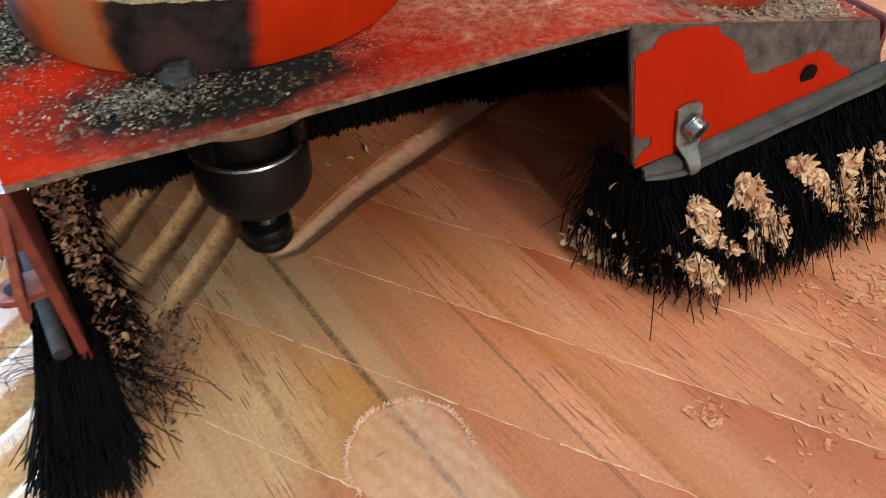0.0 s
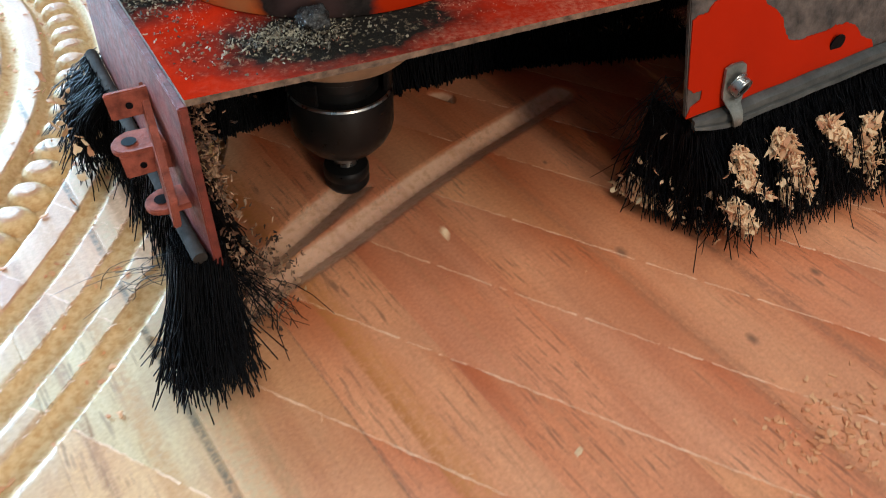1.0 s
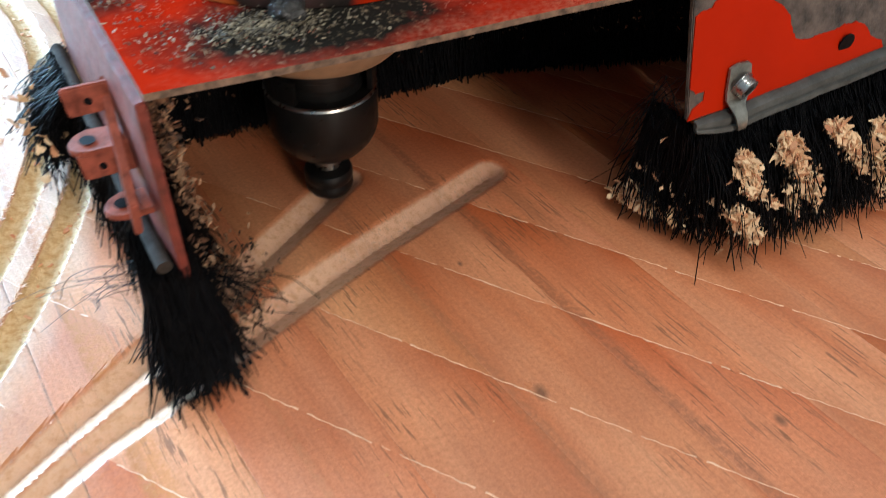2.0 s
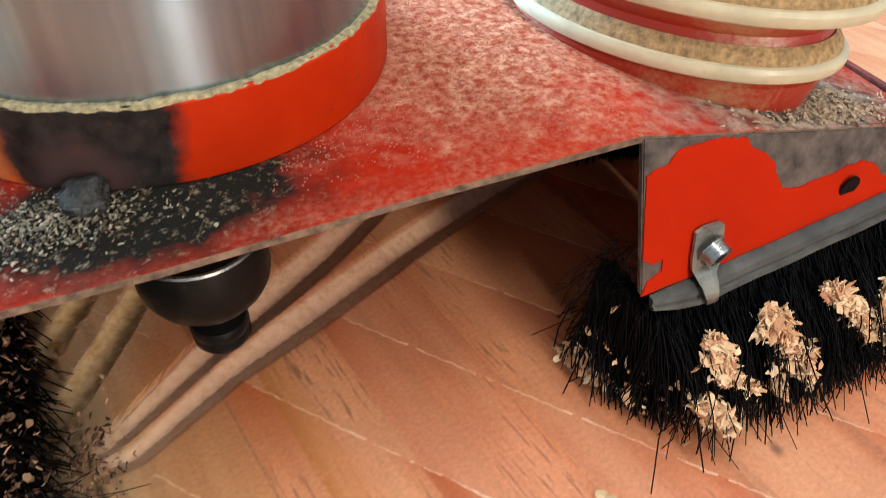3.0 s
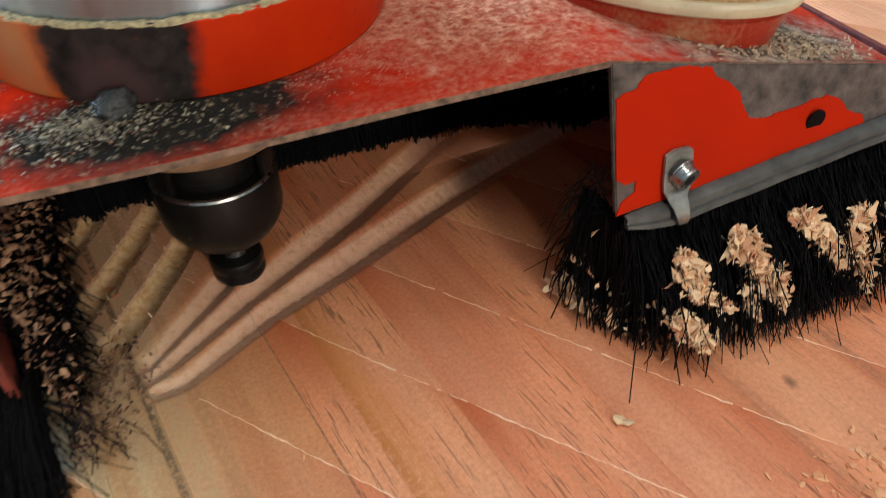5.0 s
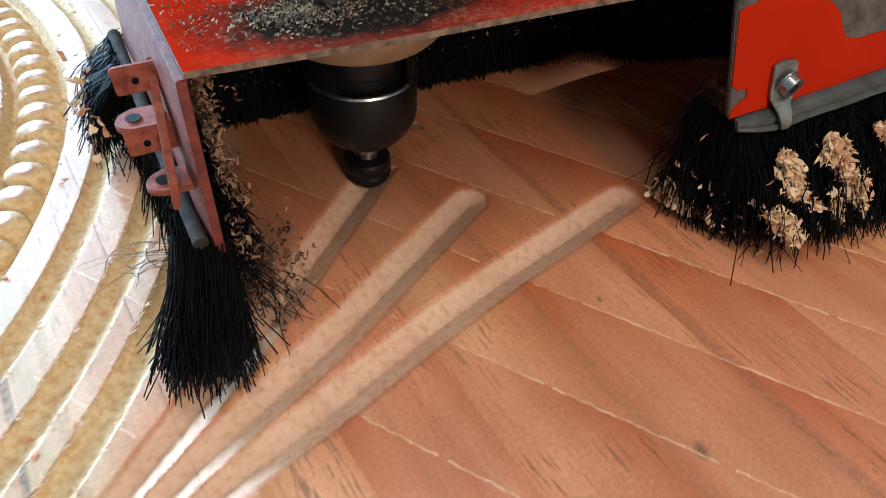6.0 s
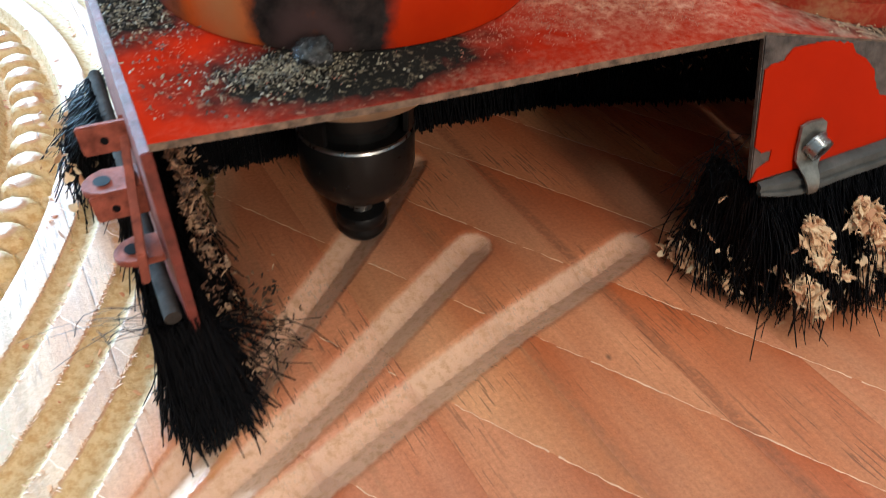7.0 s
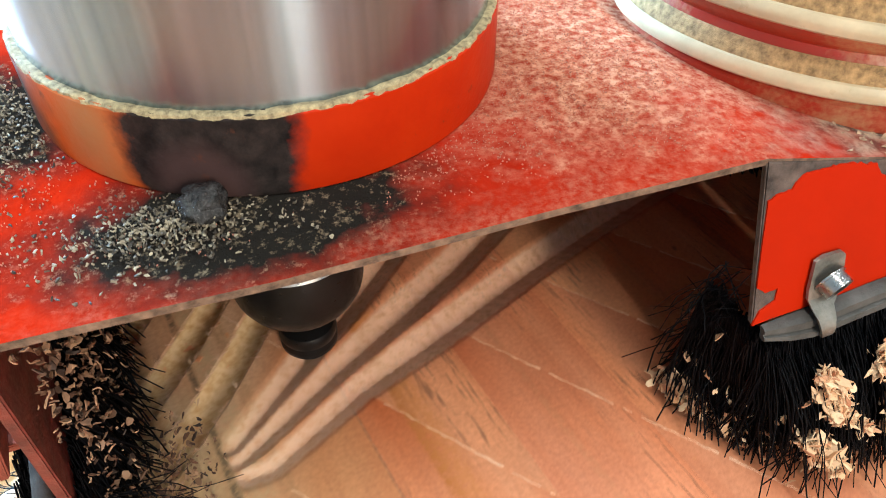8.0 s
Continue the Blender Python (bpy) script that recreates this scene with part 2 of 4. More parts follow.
def plain(name, colour, rough, metal=0.0, grain=60, spread=0.25, relief=0.15):
    m, nt, b = material(name, rough, metal)
    v = coords(nt)
    n = noisy(nt, v, grain, 6, 0.6)
    lo, hi = tuple(c * (1 - spread) for c in colour), tuple(min(1, c * (1 + spread)) for c in colour)
    nt.links.new(ramp(nt, n, [(0.3, lo), (0.7, hi)]), b.inputs["Base Color"])
    nt.links.new(ramp(nt, noisy(nt, v, grain * 2.3, 4), [(0.3, (max(0.05, rough - 0.1),) * 3), (0.7, (min(1, rough + 0.12),) * 3)]), b.inputs["Roughness"])
    bump(nt, b, noisy(nt, v, grain * 6, 4), relief, 0.0008)
    return m


RIDGE = plain("pale_raised_fibre", (0.84, 0.54, 0.37), 0.6, 0, 300)
BLACK_STEEL = plain("blackened_steel", (0.007, 0.0066, 0.0066), 0.36, 0.0, 120, 0.3, 0.03)
BLACK_STEEL.node_tree.nodes["Principled BSDF"].inputs["Specular IOR Level"].default_value = 0.22
BRIGHT_STEEL = plain("worn_bright_steel", (0.40, 0.39, 0.37), 0.30, 1.0, 140, 0.15, 0.08)
GALVANISED = plain("dull_galvanised_steel", (0.070, 0.068, 0.062), 0.5, 0.35, 110, 0.45, 0.3)
BRIGHT_CLIP = plain("scratched_clip_steel", (0.24, 0.23, 0.20), 0.42, 0.75, 160, 0.4, 0.25)
RUST = plain("bare_dirty_steel", (0.080, 0.060, 0.050), 0.55, 0.2, 130, 0.8, 0.5)
BRISTLE = plain("black_nylon", (0.0035, 0.0035, 0.0045), 0.5, 0, 200, 0.3, 0.0)
BRISTLE.node_tree.nodes["Principled BSDF"].inputs["Specular IOR Level"].default_value = 0.08
CREAM = plain("cream_hose_wire", (0.58, 0.50, 0.33), 0.35, 0, 70, 0.15, 0.1)
TAN_STEEL = plain("dusty_spindle_flange", (0.36, 0.25, 0.16), 0.45, 0.5, 60, 0.3, 0.2)
CONCRETE = plain("workshop_concrete", (0.32, 0.31, 0.29), 0.85, 0, 6, 0.2, 0.3)
PLASTER = plain("workshop_plaster", (0.36, 0.34, 0.31), 0.9, 0, 4, 0.1, 0.2)


def painted(name, dust=0.5, oil=False):
    """Old red paint under wood dust."""
    m, nt, b = material(name, 0.38)
    b.inputs["Specular IOR Level"].default_value = 0.0
    v = coords(nt)
    red = ramp(nt, noisy(nt, v, 30, 4), [(0.3, (0.30, 0.011, 0.003)), (0.7, (0.45, 0.018, 0.004))])
    grain = noisy(nt, v, 420, 5, 0.7)
    patch = noisy(nt, v, 22, 4, 0.6)
    cover = calc(nt, "MULTIPLY", ramp(nt, patch, grey(0.44, 0.72)), ramp(nt, grain, grey(0.36, 0.70)))
    veil = calc(nt, "MULTIPLY", ramp(nt, patch, grey(0.3, 0.75)), 0.08)
    if oil:
        heap = near(nt, (0.205, 0.100, 0.12), 0.050, 0.105, 0.11, (1, 1, 0.3))
        cover = calc(nt, "MAXIMUM", cover, calc(nt, "MULTIPLY", heap, ramp(nt, noisy(nt, v, 260, 5, 0.75), [(0.36, (0.25,) * 3), (0.56, (1.0,) * 3)])))
    away = near(nt, (0.20, 0.09, 0.12), 0.08, 0.19)
    cover = calc(nt, "MULTIPLY", calc(nt, "MULTIPLY", calc(nt, "MAXIMUM", cover, veil), dust), calc(nt, "ADD", 0.35, calc(nt, "MULTIPLY", away, 0.65)))
    c = mix(nt, cover, red, ramp(nt, noisy(nt, v, 130, 5, 0.7), [(0.35, (0.54, 0.20, 0.12)), (0.65, (0.72, 0.38, 0.25))]))
    rough = mix(nt, cover, (0.48,) * 3, (0.9,) * 3)
    if oil:
        for at, a, e, wob, sq in (((0.066, 0.026, 0.124), 0.022, 0.042, 0.03, (0.60, 1.15, 1)), ((0.002, 0.098, 0.124), 0.016, 0.034, 0.03, (1, 0.7, 1))):
            stain = near(nt, at, a, e, wob, sq)
            rough = mix(nt, stain, rough, (0.85,) * 3)
            crumb = ramp(nt, noisy(nt, v, 330, 4, 0.75), grey(0.55, 0.68))
            c = mix(nt, stain, c, mix(nt, crumb, (0.018, 0.016, 0.014), (0.22, 0.17, 0.11)))
        worn = near(nt, (0.31, 0.012, 0.112), 0.02, 0.05, 0.05, (0.6, 1.3, 1))
        c = mix(nt, worn, c, ramp(nt, noisy(nt, v, 150, 5, 0.7), [(0.4, (0.10, 0.075, 0.06)), (0.6, (0.42, 0.33, 0.25))]))
    nt.links.new(c, b.inputs["Base Color"])
    nt.links.new(rough, b.inputs["Roughness"])
    bump(nt, b, calc(nt, "ADD", calc(nt, "MULTIPLY", cover, 0.8), calc(nt, "MULTIPLY", grain, 0.35)), 0.8, 0.0016)
    return m


PLATE_RED = painted("dusty_red_paint", 0.95, True)
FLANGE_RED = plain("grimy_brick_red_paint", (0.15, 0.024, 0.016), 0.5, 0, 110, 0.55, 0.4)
LUG_RED = plain("dusty_brick_red_paint", (0.25, 0.065, 0.042), 0.6, 0, 160, 0.5, 0.4)
LUG_RED.node_tree.nodes["Principled BSDF"].inputs["Specular IOR Level"].default_value = 0.12
DULL = plain("dull_rusty_rod", (0.045, 0.036, 0.031), 0.9, 0, 120, 0.5, 0.4)
DULL.node_tree.nodes["Principled BSDF"].inputs["Specular IOR Level"].default_value = 0.1
FRESH_RED = plain("glossy_red_paint", (0.41, 0.0150, 0.0016), 0.5, 0, 25, 0.08, 0.06)
FRESH_RED.node_tree.nodes["Principled BSDF"].inputs["Specular IOR Level"].default_value = 0.05


def burnt_collar():
    m, nt, b = material("heat_burnt_red_paint", 0.42)
    b.inputs["Specular IOR Level"].default_value = 0.08
    v = coords(nt)
    red = ramp(nt, noisy(nt, v, 40, 4), [(0.3, (0.42, 0.019, 0.0025)), (0.7, (0.50, 0.030, 0.0035))])
    orange = near(nt, (0.036, 0.045, 0.14), 0.0260, 0.038, 0.012, (1, 0.5, 0.35))
    c = mix(nt, calc(nt, "MULTIPLY", orange, 0.8), red, (0.56, 0.10, 0.012))
    pale = near(nt, (0.030, 0.045, 0.14), 0.001, 0.013, 0.006, (1, 0.4, 0.3))
    c = mix(nt, pale, c, (0.34, 0.19, 0.085))
    dark = ramp(nt, noisy(nt, v, 140, 5, 0.7), [(0.35, (0.010, 0.009, 0.009)), (0.7, (0.040, 0.030, 0.027))])
    for x, y, r, soft in ((0.0620, 0.035, 0.0255, 0.80), (0.002, 0.085, 0.022, 0.45)):
        soot = near(nt, (x, y, 0.138), r * soft, r, 0.014, (1, 0.5, 0.45))
        c = mix(nt, soot, c, dark)
    c = mix(nt, calc(nt, "MULTIPLY", near(nt, (0.0570, 0.0370, 0.128), 0.009, 0.0165, 0.005), 0.85), c, (0.065, 0.036, 0.034))
    scuffs = noisy(nt, v, 75, 6, 0.75)
    c = mix(nt, calc(nt, "MULTIPLY", ramp(nt, scuffs, grey(0.62, 0.68)), 0.55), c, (0.10, 0.035, 0.02))
    nt.links.new(c, b.inputs["Base Color"])
    bump(nt, b, noisy(nt, v, 250, 5), 0.25, 0.001)
    return m


COLLAR_RED = burnt_collar()


def brushed():
    m, nt, b = material("brushed_spindle_steel", 0.2, 1.0)
    v = coords(nt, (1, 1, 0.02))
    n = noisy(nt, v, 260, 4)
    nt.links.new(ramp(nt, n, [(0.3, (0.24, 0.32, 0.39)), (0.7, (0.33, 0.41, 0.49))]), b.inputs["Base Color"])
    nt.links.new(ramp(nt, noisy(nt, coords(nt), 40, 5), [(0.3, (0.19,) * 3), (0.75, (0.25,) * 3)]), b.inputs["Roughness"])
    b.inputs["Anisotropic"].default_value = 0.9
    b.inputs["Anisotropic Rotation"].default_value = 0.25
    tg = nt.nodes.new("ShaderNodeTangent")
    tg.direction_type, tg.axis = "RADIAL", "Z"
    nt.links.new(tg.outputs[0], b.inputs["Tangent"])
    return m


SPINDLE_STEEL = brushed()


def hose_skin():
    m, nt, b = material("dusty_translucent_hose", 0.35)
    v = coords(nt)
    cover = ramp(nt, calc(nt, "ADD", calc(nt, "MULTIPLY", noisy(nt, v, 25, 3), 0.7), calc(nt, "MULTIPLY", noisy(nt, v, 500, 3), 0.3)), grey(0.50, 0.72))
    nt.links.new(mix(nt, cover, (0.36, 0.028, 0.012), (0.46, 0.24, 0.12)), b.inputs["Base Color"])
    bump(nt, b, noisy(nt, v, 350, 4), 0.3, 0.001)
    return m


HOSE_SKIN = hose_skin()


def chip_wood(name, tones):
    m, nt, b = material(name, 0.65)
    g = nt.nodes.new("ShaderNodeNewGeometry")
    c = ramp(nt, g.outputs["Random Per Island"], list(zip((0.0, 0.35, 0.7, 1.0), tones)))
    c = mix(nt, calc(nt, "MULTIPLY", noisy(nt, coords(nt), 700, 3), 0.35), c, mix(nt, 1.0, c, (0.6, 0.5, 0.42), "MULTIPLY"))
    nt.links.new(c, b.inputs["Base Color"])
    bump(nt, b, noisy(nt, coords(nt), 1200, 3), 0.3, 0.0004)
    return m


CHIP = chip_wood("wood_shavings", ((0.46, 0.20, 0.10), (0.66, 0.39, 0.21), (0.80, 0.60, 0.38), (0.68, 0.44, 0.25)))
# same wood as CHIP, the shade inside the hood put into its colour
CHIP_SHADE_BROWN = chip_wood("shade_brown_shavings", ((0.03, 0.018, 0.012), (0.12, 0.055, 0.03), (0.52, 0.32, 0.19), (0.20, 0.085, 0.045)))
CHIP_PINK = chip_wood("pink_shavings", ((0.56, 0.18, 0.07), (0.70, 0.30, 0.14), (0.78, 0.42, 0.22), (0.62, 0.22, 0.09)))
CRUMB_MIX = chip_wood("sooty_and_pale_crumbs", ((0.03, 0.025, 0.02), (0.12, 0.095, 0.065), (0.46, 0.40, 0.28), (0.06, 0.05, 0.04)))
SEAL = plain("yellowish_packed_sawdust", (0.36, 0.29, 0.16), 0.85, 0, 500, 0.6, 0.5)
BAND = plain("golden_sawdust", (0.40, 0.26, 0.12), 0.9, 0, 420, 0.5, 0.5)
WORN_EDGE = plain("worn_plate_edge", (0.17, 0.11, 0.075), 0.6, 0.1, 240, 0.7, 0.5)
SAWDUST = plain("pinkish_sawdust", (0.44, 0.17, 0.11), 0.9, 0, 700, 0.35, 0.3)

# ---- mesh helpers ----
def mesh(name, verts, faces, mat, smooth=True):
    me = bpy.data.meshes.new(name)
    me.from_pydata([tuple(map(float, v)) for v in verts], [], [tuple(map(int, f)) for f in faces])
    me.materials.append(mat)
    me.polygons.foreach_set("use_smooth", [smooth] * len(me.polygons))
    me.update()
    return me


def put(name, me, parent=None, label="", at=None):
    ob = new(name, me)
    if parent is not None:
        ob.parent = parent
    if at is not None:
        ob.matrix_basis = at
    if label:
        tagged(ob, label)
    return ob


def part(name, bm, mat, parent, label="", smooth=True):
    me = bpy.data.meshes.new(name)
    bmesh.ops.recalc_face_normals(bm, faces=bm.faces)
    bm.to_mesh(me)
    bm.free()
    me.materials.append(mat)
    me.polygons.foreach_set("use_smooth", [smooth] * len(me.polygons))
    if smooth:
        me.set_sharp_from_angle(angle=radians(32))
    return put(name, me, parent, label)


def lathe(profile, centre, n=64, squash=None):
    """A turned body: (radius, height) pairs round an upright axis. squash: half axes and turn of an oval."""
    bm = bmesh.new()
    rings = []
    for r, z in profile:
        ring = []
        for k in range(n):
            a = 2 * math.pi * k / n
            x, y = r * math.cos(a), r * math.sin(a)
            if squash:
                fx, fy, turn = squash
                x, y = x * fx, y * fy
                x, y = x * math.cos(turn) - y * math.sin(turn), x * math.sin(turn) + y * math.cos(turn)
            ring.append(bm.verts.new((centre[0] + x, centre[1] + y, z)))
        rings.append(ring)
    for a, b in zip(rings, rings[1:]):
        for k in range(n):
            bm.faces.new((a[k], a[(k + 1) % n], b[(k + 1) % n], b[k]))
    return bm


def slab(points, offset, bevel=0.0):
    """A flat plate: an outline in space, thickened by the offset vector."""
    bm = bmesh.new()
    a = [bm.verts.new(p) for p in points]
    b = [bm.verts.new(Vector(p) + Vector(offset)) for p in points]
    bm.faces.new(a)
    bm.faces.new(b[::-1])
    n = len(a)
    for k in range(n):
        bm.faces.new((a[k], b[k], b[(k + 1) % n], a[(k + 1) % n]))
    if bevel:
        bmesh.ops.bevel(bm, geom=list(bm.edges), offset=bevel, segments=2, affect="EDGES", clamp_overlap=True)
    return bm


def tube(points, radius, n=12, flat=1.0):
    bm = bmesh.new()
    rings = []
    pts = [Vector(p) for p in points]
    for k, p in enumerate(pts):
        d = (pts[min(k + 1, len(pts) - 1)] - pts[max(k - 1, 0)]).normalized()
        u = d.cross(Vector((0, 0, 1)))
        u = u.normalized() if u.length > 1e-4 else Vector((1, 0, 0))
        v = u.cross(d)
        rings.append([bm.verts.new(p + radius * (math.cos(2 * math.pi * j / n) * u + flat * math.sin(2 * math.pi * j / n) * v)) for j in range(n)])
    for a, b in zip(rings, rings[1:]):
        for j in range(n):
            bm.faces.new((a[j], a[(j + 1) % n], b[(j + 1) % n], b[j]))
    bm.faces.new(rings[0][::-1])
    bm.faces.new(rings[-1])
    return bm


def box(lo, hi, bevel=0.0):
    (x0, y0, z0), (x1, y1, z1) = lo, hi
    return slab([(x0, y0, z0), (x1, y0, z0), (x1, y1, z0), (x0, y1, z0)], (0, 0, z1 - z0), bevel)


# ---- the carved panel ----
G1 = [(0.0825, 0.0690), (0.0920, 0.0695), (0.1342, 0.0943), (0.1822, 0.1148), (0.2297, 0.1356), (0.2772, 0.1542), (0.3290, 0.1715), (0.3570, 0.1815)]
G2 = [(0.0805, 0.0765), (0.1275, 0.1082), (0.1962, 0.1503), (0.2248, 0.1706), (0.2803, 0.2086)]
G3 = [(0.0790, 0.0840), (0.1620, 0.1640), (0.2340, 0.2400), (0.2720, 0.2840)]
HALF, SLOPE = 0.0115, 0.54
RING = (-0.30, 0.39)
RING_GROOVES = ((0.413, 0.0062, 0.0042), (0.4425, 0.0070, 0.0048), (0.4675, 0.0072, 0.0048), (0.335, 0.0065, 0.0045), (0.312, 0.006, 0.004), (0.282, 0.009, 0.005), (0.245, 0.008, 0.005))


def dist_path(x, y, path):
    best = np.full(x.shape, 9.0)
    for (ax, ay), (bx, by) in zip(path, path[1:]):
        dx, dy = bx - ax, by - ay
        k = np.clip(((x - ax) * dx + (y - ay) * dy) / (dx * dx + dy * dy), 0, 1)
        best = np.minimum(best, np.hypot(x - ax - k * dx, y - ay - k * dy))
    return best


def trough(d, half, deep):
    return -deep * np.clip(1 - (d / half) ** 2, 0, None) ** 0.62


def vee_cut(d, x, y):
    """The pointed cutter leaves a V that widens as it sinks in from the start of the cut."""
    half = 0.0058 + (HALF - 0.0058) * np.clip(np.hypot(x - 0.080, y - 0.075) / 0.10, 0, 1)
    return -SLOPE * (np.sqrt(np.clip(half - d, 0, None) ** 2 + 2.5e-7) - 5e-4)


def height(x, y, cuts=(G1, G2, G3)):
    z = np.zeros(x.shape)
    for g in cuts:
        z = np.minimum(z, np.minimum(vee_cut(dist_path(x, y, g), x, y), 0))
    rx, ry = x - RING[0], y - RING[1]
    r, a = np.hypot(rx, ry), np.arctan2(ry, rx)
    for rr, half, deep in RING_GROOVES:
        z = np.minimum(z, trough(np.abs(r - rr), half, deep))
    # channel with a row of beads
    wall = np.clip((0.0185 - np.abs(r - 0.372)) / 0.003, 0, 1)
    step = 0.0205 / 0.372
    off = (a / step - np.floor(a / step) - 0.5) * step * 0.372
    d2 = (off / 0.0104) ** 2 + ((r - 0.372) / 0.0125) ** 2
    bead = 0.0095 * np.sqrt(np.clip(1 - d2, 0, None))
    z = np.minimum(z, np.where(wall > 0, -0.0085 * wall + bead * (wall > 0.6), 0))
    # shallow round-ended pocket
    pk = dist_path(x, y, [(0.094, -0.0625), (0.112, -0.17), (0.13, -0.30)])
    z = np.minimum(z, -0.0009 * np.clip((0.0245 - pk) / 0.002, 0, 1))
    # fine ledges where the cutter shook
    z = np.where(z < -0.0006, z + 0.00012 * np.sin(900 * (x * 0.9 + y * 0.45)), z)
    fuzz = np.sin(x * 2310 + 3 * np.sin(y * 1170)) * np.sin(y * 2770 + 2 * np.sin(x * 1490))
    return z + fuzz * np.where(z < -0.0003, 0.00022, 0.00004)


def axis_steps(lo, hi, dense_lo, dense_hi, fine, coarse):
    return np.concatenate([np.arange(lo, dense_lo, coarse), np.arange(dense_lo, dense_hi, fine), np.arange(dense_hi, hi + coarse, coarse)])


panel = tagged(new("workpiece"), "reddish hardwood panel of glued boards being carved with grooves", "wooden panel")
US = axis_steps(-1.05, 0.75, -0.62, 0.28, 0.0021, 0.05)
US_CUT = np.concatenate([np.arange(-1.05, -0.62, 0.05), np.arange(-0.62, -0.30, 0.0035), np.arange(-0.30, 0.06, 0.0011), np.arange(0.06, 0.28, 0.0021), np.arange(0.28, 0.80, 0.05)])
THICK = 0.04
for b in range(-8, 24):
    s0 = FIRST + b * BOARD
    fine = -2 <= b <= 18
    lo, hi = s0 + 0.00003, s0 + BOARD - 0.00003
    cut = 5 <= b <= 12
    ss = np.concatenate([[lo], np.linspace(lo + 0.0003, hi - 0.0003, 48 if cut else 25 if fine else 4), [hi]])
    us = US_CUT if cut else US if fine else np.arange(-1.05, 0.8, 0.05)
    S, U = np.meshgrid(ss, us, indexing="ij")
    X, Y = ACROSS[0] * S + ALONG[0] * U, ACROSS[1] * S + ALONG[1] * U
    Z = height(X, Y) if fine else np.zeros(X.shape)
    Z[0, :] -= 0.00006
    Z[-1, :] -= 0.00006
    ns, nu = Z.shape
    top = np.stack([X, Y, Z], -1).reshape(-1, 3)
    i = np.arange(ns * nu).reshape(ns, nu)
    quads = np.stack([i[:-1, :-1], i[:-1, 1:], i[1:, 1:], i[1:, :-1]], -1).reshape(-1, 4)
    low = [(X[p], Y[p], -THICK) for p in ((0, 0), (0, -1), (-1, -1), (-1, 0))]
    verts = np.concatenate([top, np.array(low)])
    n = ns * nu
    me = bpy.data.meshes.new("board")
    polys = quads[:, ::-1].tolist()
    polys.append([n + 0, n + 1, n + 2, n + 3])
    polys.append([*i[0, :].tolist(), n + 1, n + 0])
    polys.append([*i[-1, ::-1].tolist(), n + 3, n + 2])
    polys.append([*i[::-1, 0].tolist(), n + 0, n + 3])
    polys.append([*i[:, -1].tolist(), n + 2, n + 1])
    me.from_pydata(verts.tolist(), [], polys)
    me.materials.append(WOOD)
    me.polygons.foreach_set("use_smooth", [True] * len(quads) + [False] * 5)
    if cut:
        me.set_sharp_from_angle(angle=radians(24))
    put("board", me, panel)

# pale ridges of raised fibre between the planing passes, gone where the cutter went
for b in range(-2, 18):
    s0 = PASS0 + b * PASS
    uu = np.arange(-0.5, 0.36, 0.002)
    rr = np.random.RandomState(b + 50)
    wob = 0.00012 * np.sin(uu * 310 + b) + 0.0002 * np.sin(uu * 811 + 2 * b) + rr.normal(0, 0.00008, len(uu))
    wid = 0.00030 + 0.00018 * np.clip(np.sin(uu * 97 + 5 * b) + np.sin(uu * 233 + b), -0.6, 2) + np.abs(rr.normal(0, 0.0001, len(uu)))
    xs, ys = PACROSS[0] * (s0 + wob) + PALONG[0] * uu, PACROSS[1] * (s0 + wob) + PALONG[1] * uu
    keep = (height(xs, ys) > -0.0004) & (dist_path(xs, ys, G1) > HALF * 1.02) & (dist_path(xs, ys, G2) > HALF * 1.02) & (dist_path(xs, ys, G3) > HALF * 1.02)
    keep &= rr.random_sample(len(uu)) > 0.05
    vs, fs = [], []
    for k in range(len(uu)):
        for side, z in ((-1, -0.0001), (0, 0.00016), (1, -0.0001)):
            w = wid[k] * side
            vs.append((xs[k] + PACROSS[0] * w, ys[k] + PACROSS[1] * w, z))
        if k and keep[k] and keep[k - 1]:
            q = 3 * k
            fs += [(q - 3, q - 2, q + 1, q), (q - 2, q - 1, q + 2, q + 1)]
    if fs:
        put("ridge", mesh("ridge", vs, fs, RIDGE), panel, "pale ridge of raised wood fibre")

# ---- the milling head ----
head = tagged(new("milling_head"), "red spindle head with brush-skirted dust hood over the panel", "milling machine")

plate_edge = [(0, 0, 0.1235), (0.07, -0.0012, 0.1232), (0.15, 0.0004, 0.1232), (0.22, 0, 0.1235)]
# one sheet, bent down towards the far wing
rim = plate_edge + [(0.365, -0.0085, 0.0965), (0.372, 0.13, 0.0965), (0.222, 0.165, 0.1235), (-0.016, 0.165, 0.1235)]
bm = bmesh.new()
up = [bm.verts.new(p) for p in rim]
dn = [bm.verts.new((x, y, z - 0.0026)) for x, y, z in rim]
for a in (up, dn):
    bm.faces.new((a[0], a[1], a[2], a[3], a[6], a[7]))
    bm.faces.new((a[3], a[4], a[5], a[6]))
for k in range(8):
    bm.faces.new((up[k], dn[k], dn[(k + 1) % 8], up[(k + 1) % 8])).material_index = 1
part("hood_plate", bm, PLATE_RED, head, "bent red hood plate under wood dust and burnt oil", False).data.materials.append(WORN_EDGE)
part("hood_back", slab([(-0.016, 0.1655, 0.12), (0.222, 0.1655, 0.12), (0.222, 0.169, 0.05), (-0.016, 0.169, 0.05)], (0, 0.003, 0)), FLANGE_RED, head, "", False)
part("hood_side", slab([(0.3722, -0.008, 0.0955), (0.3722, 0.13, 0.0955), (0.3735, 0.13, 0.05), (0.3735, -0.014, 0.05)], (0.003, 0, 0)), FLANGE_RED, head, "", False)
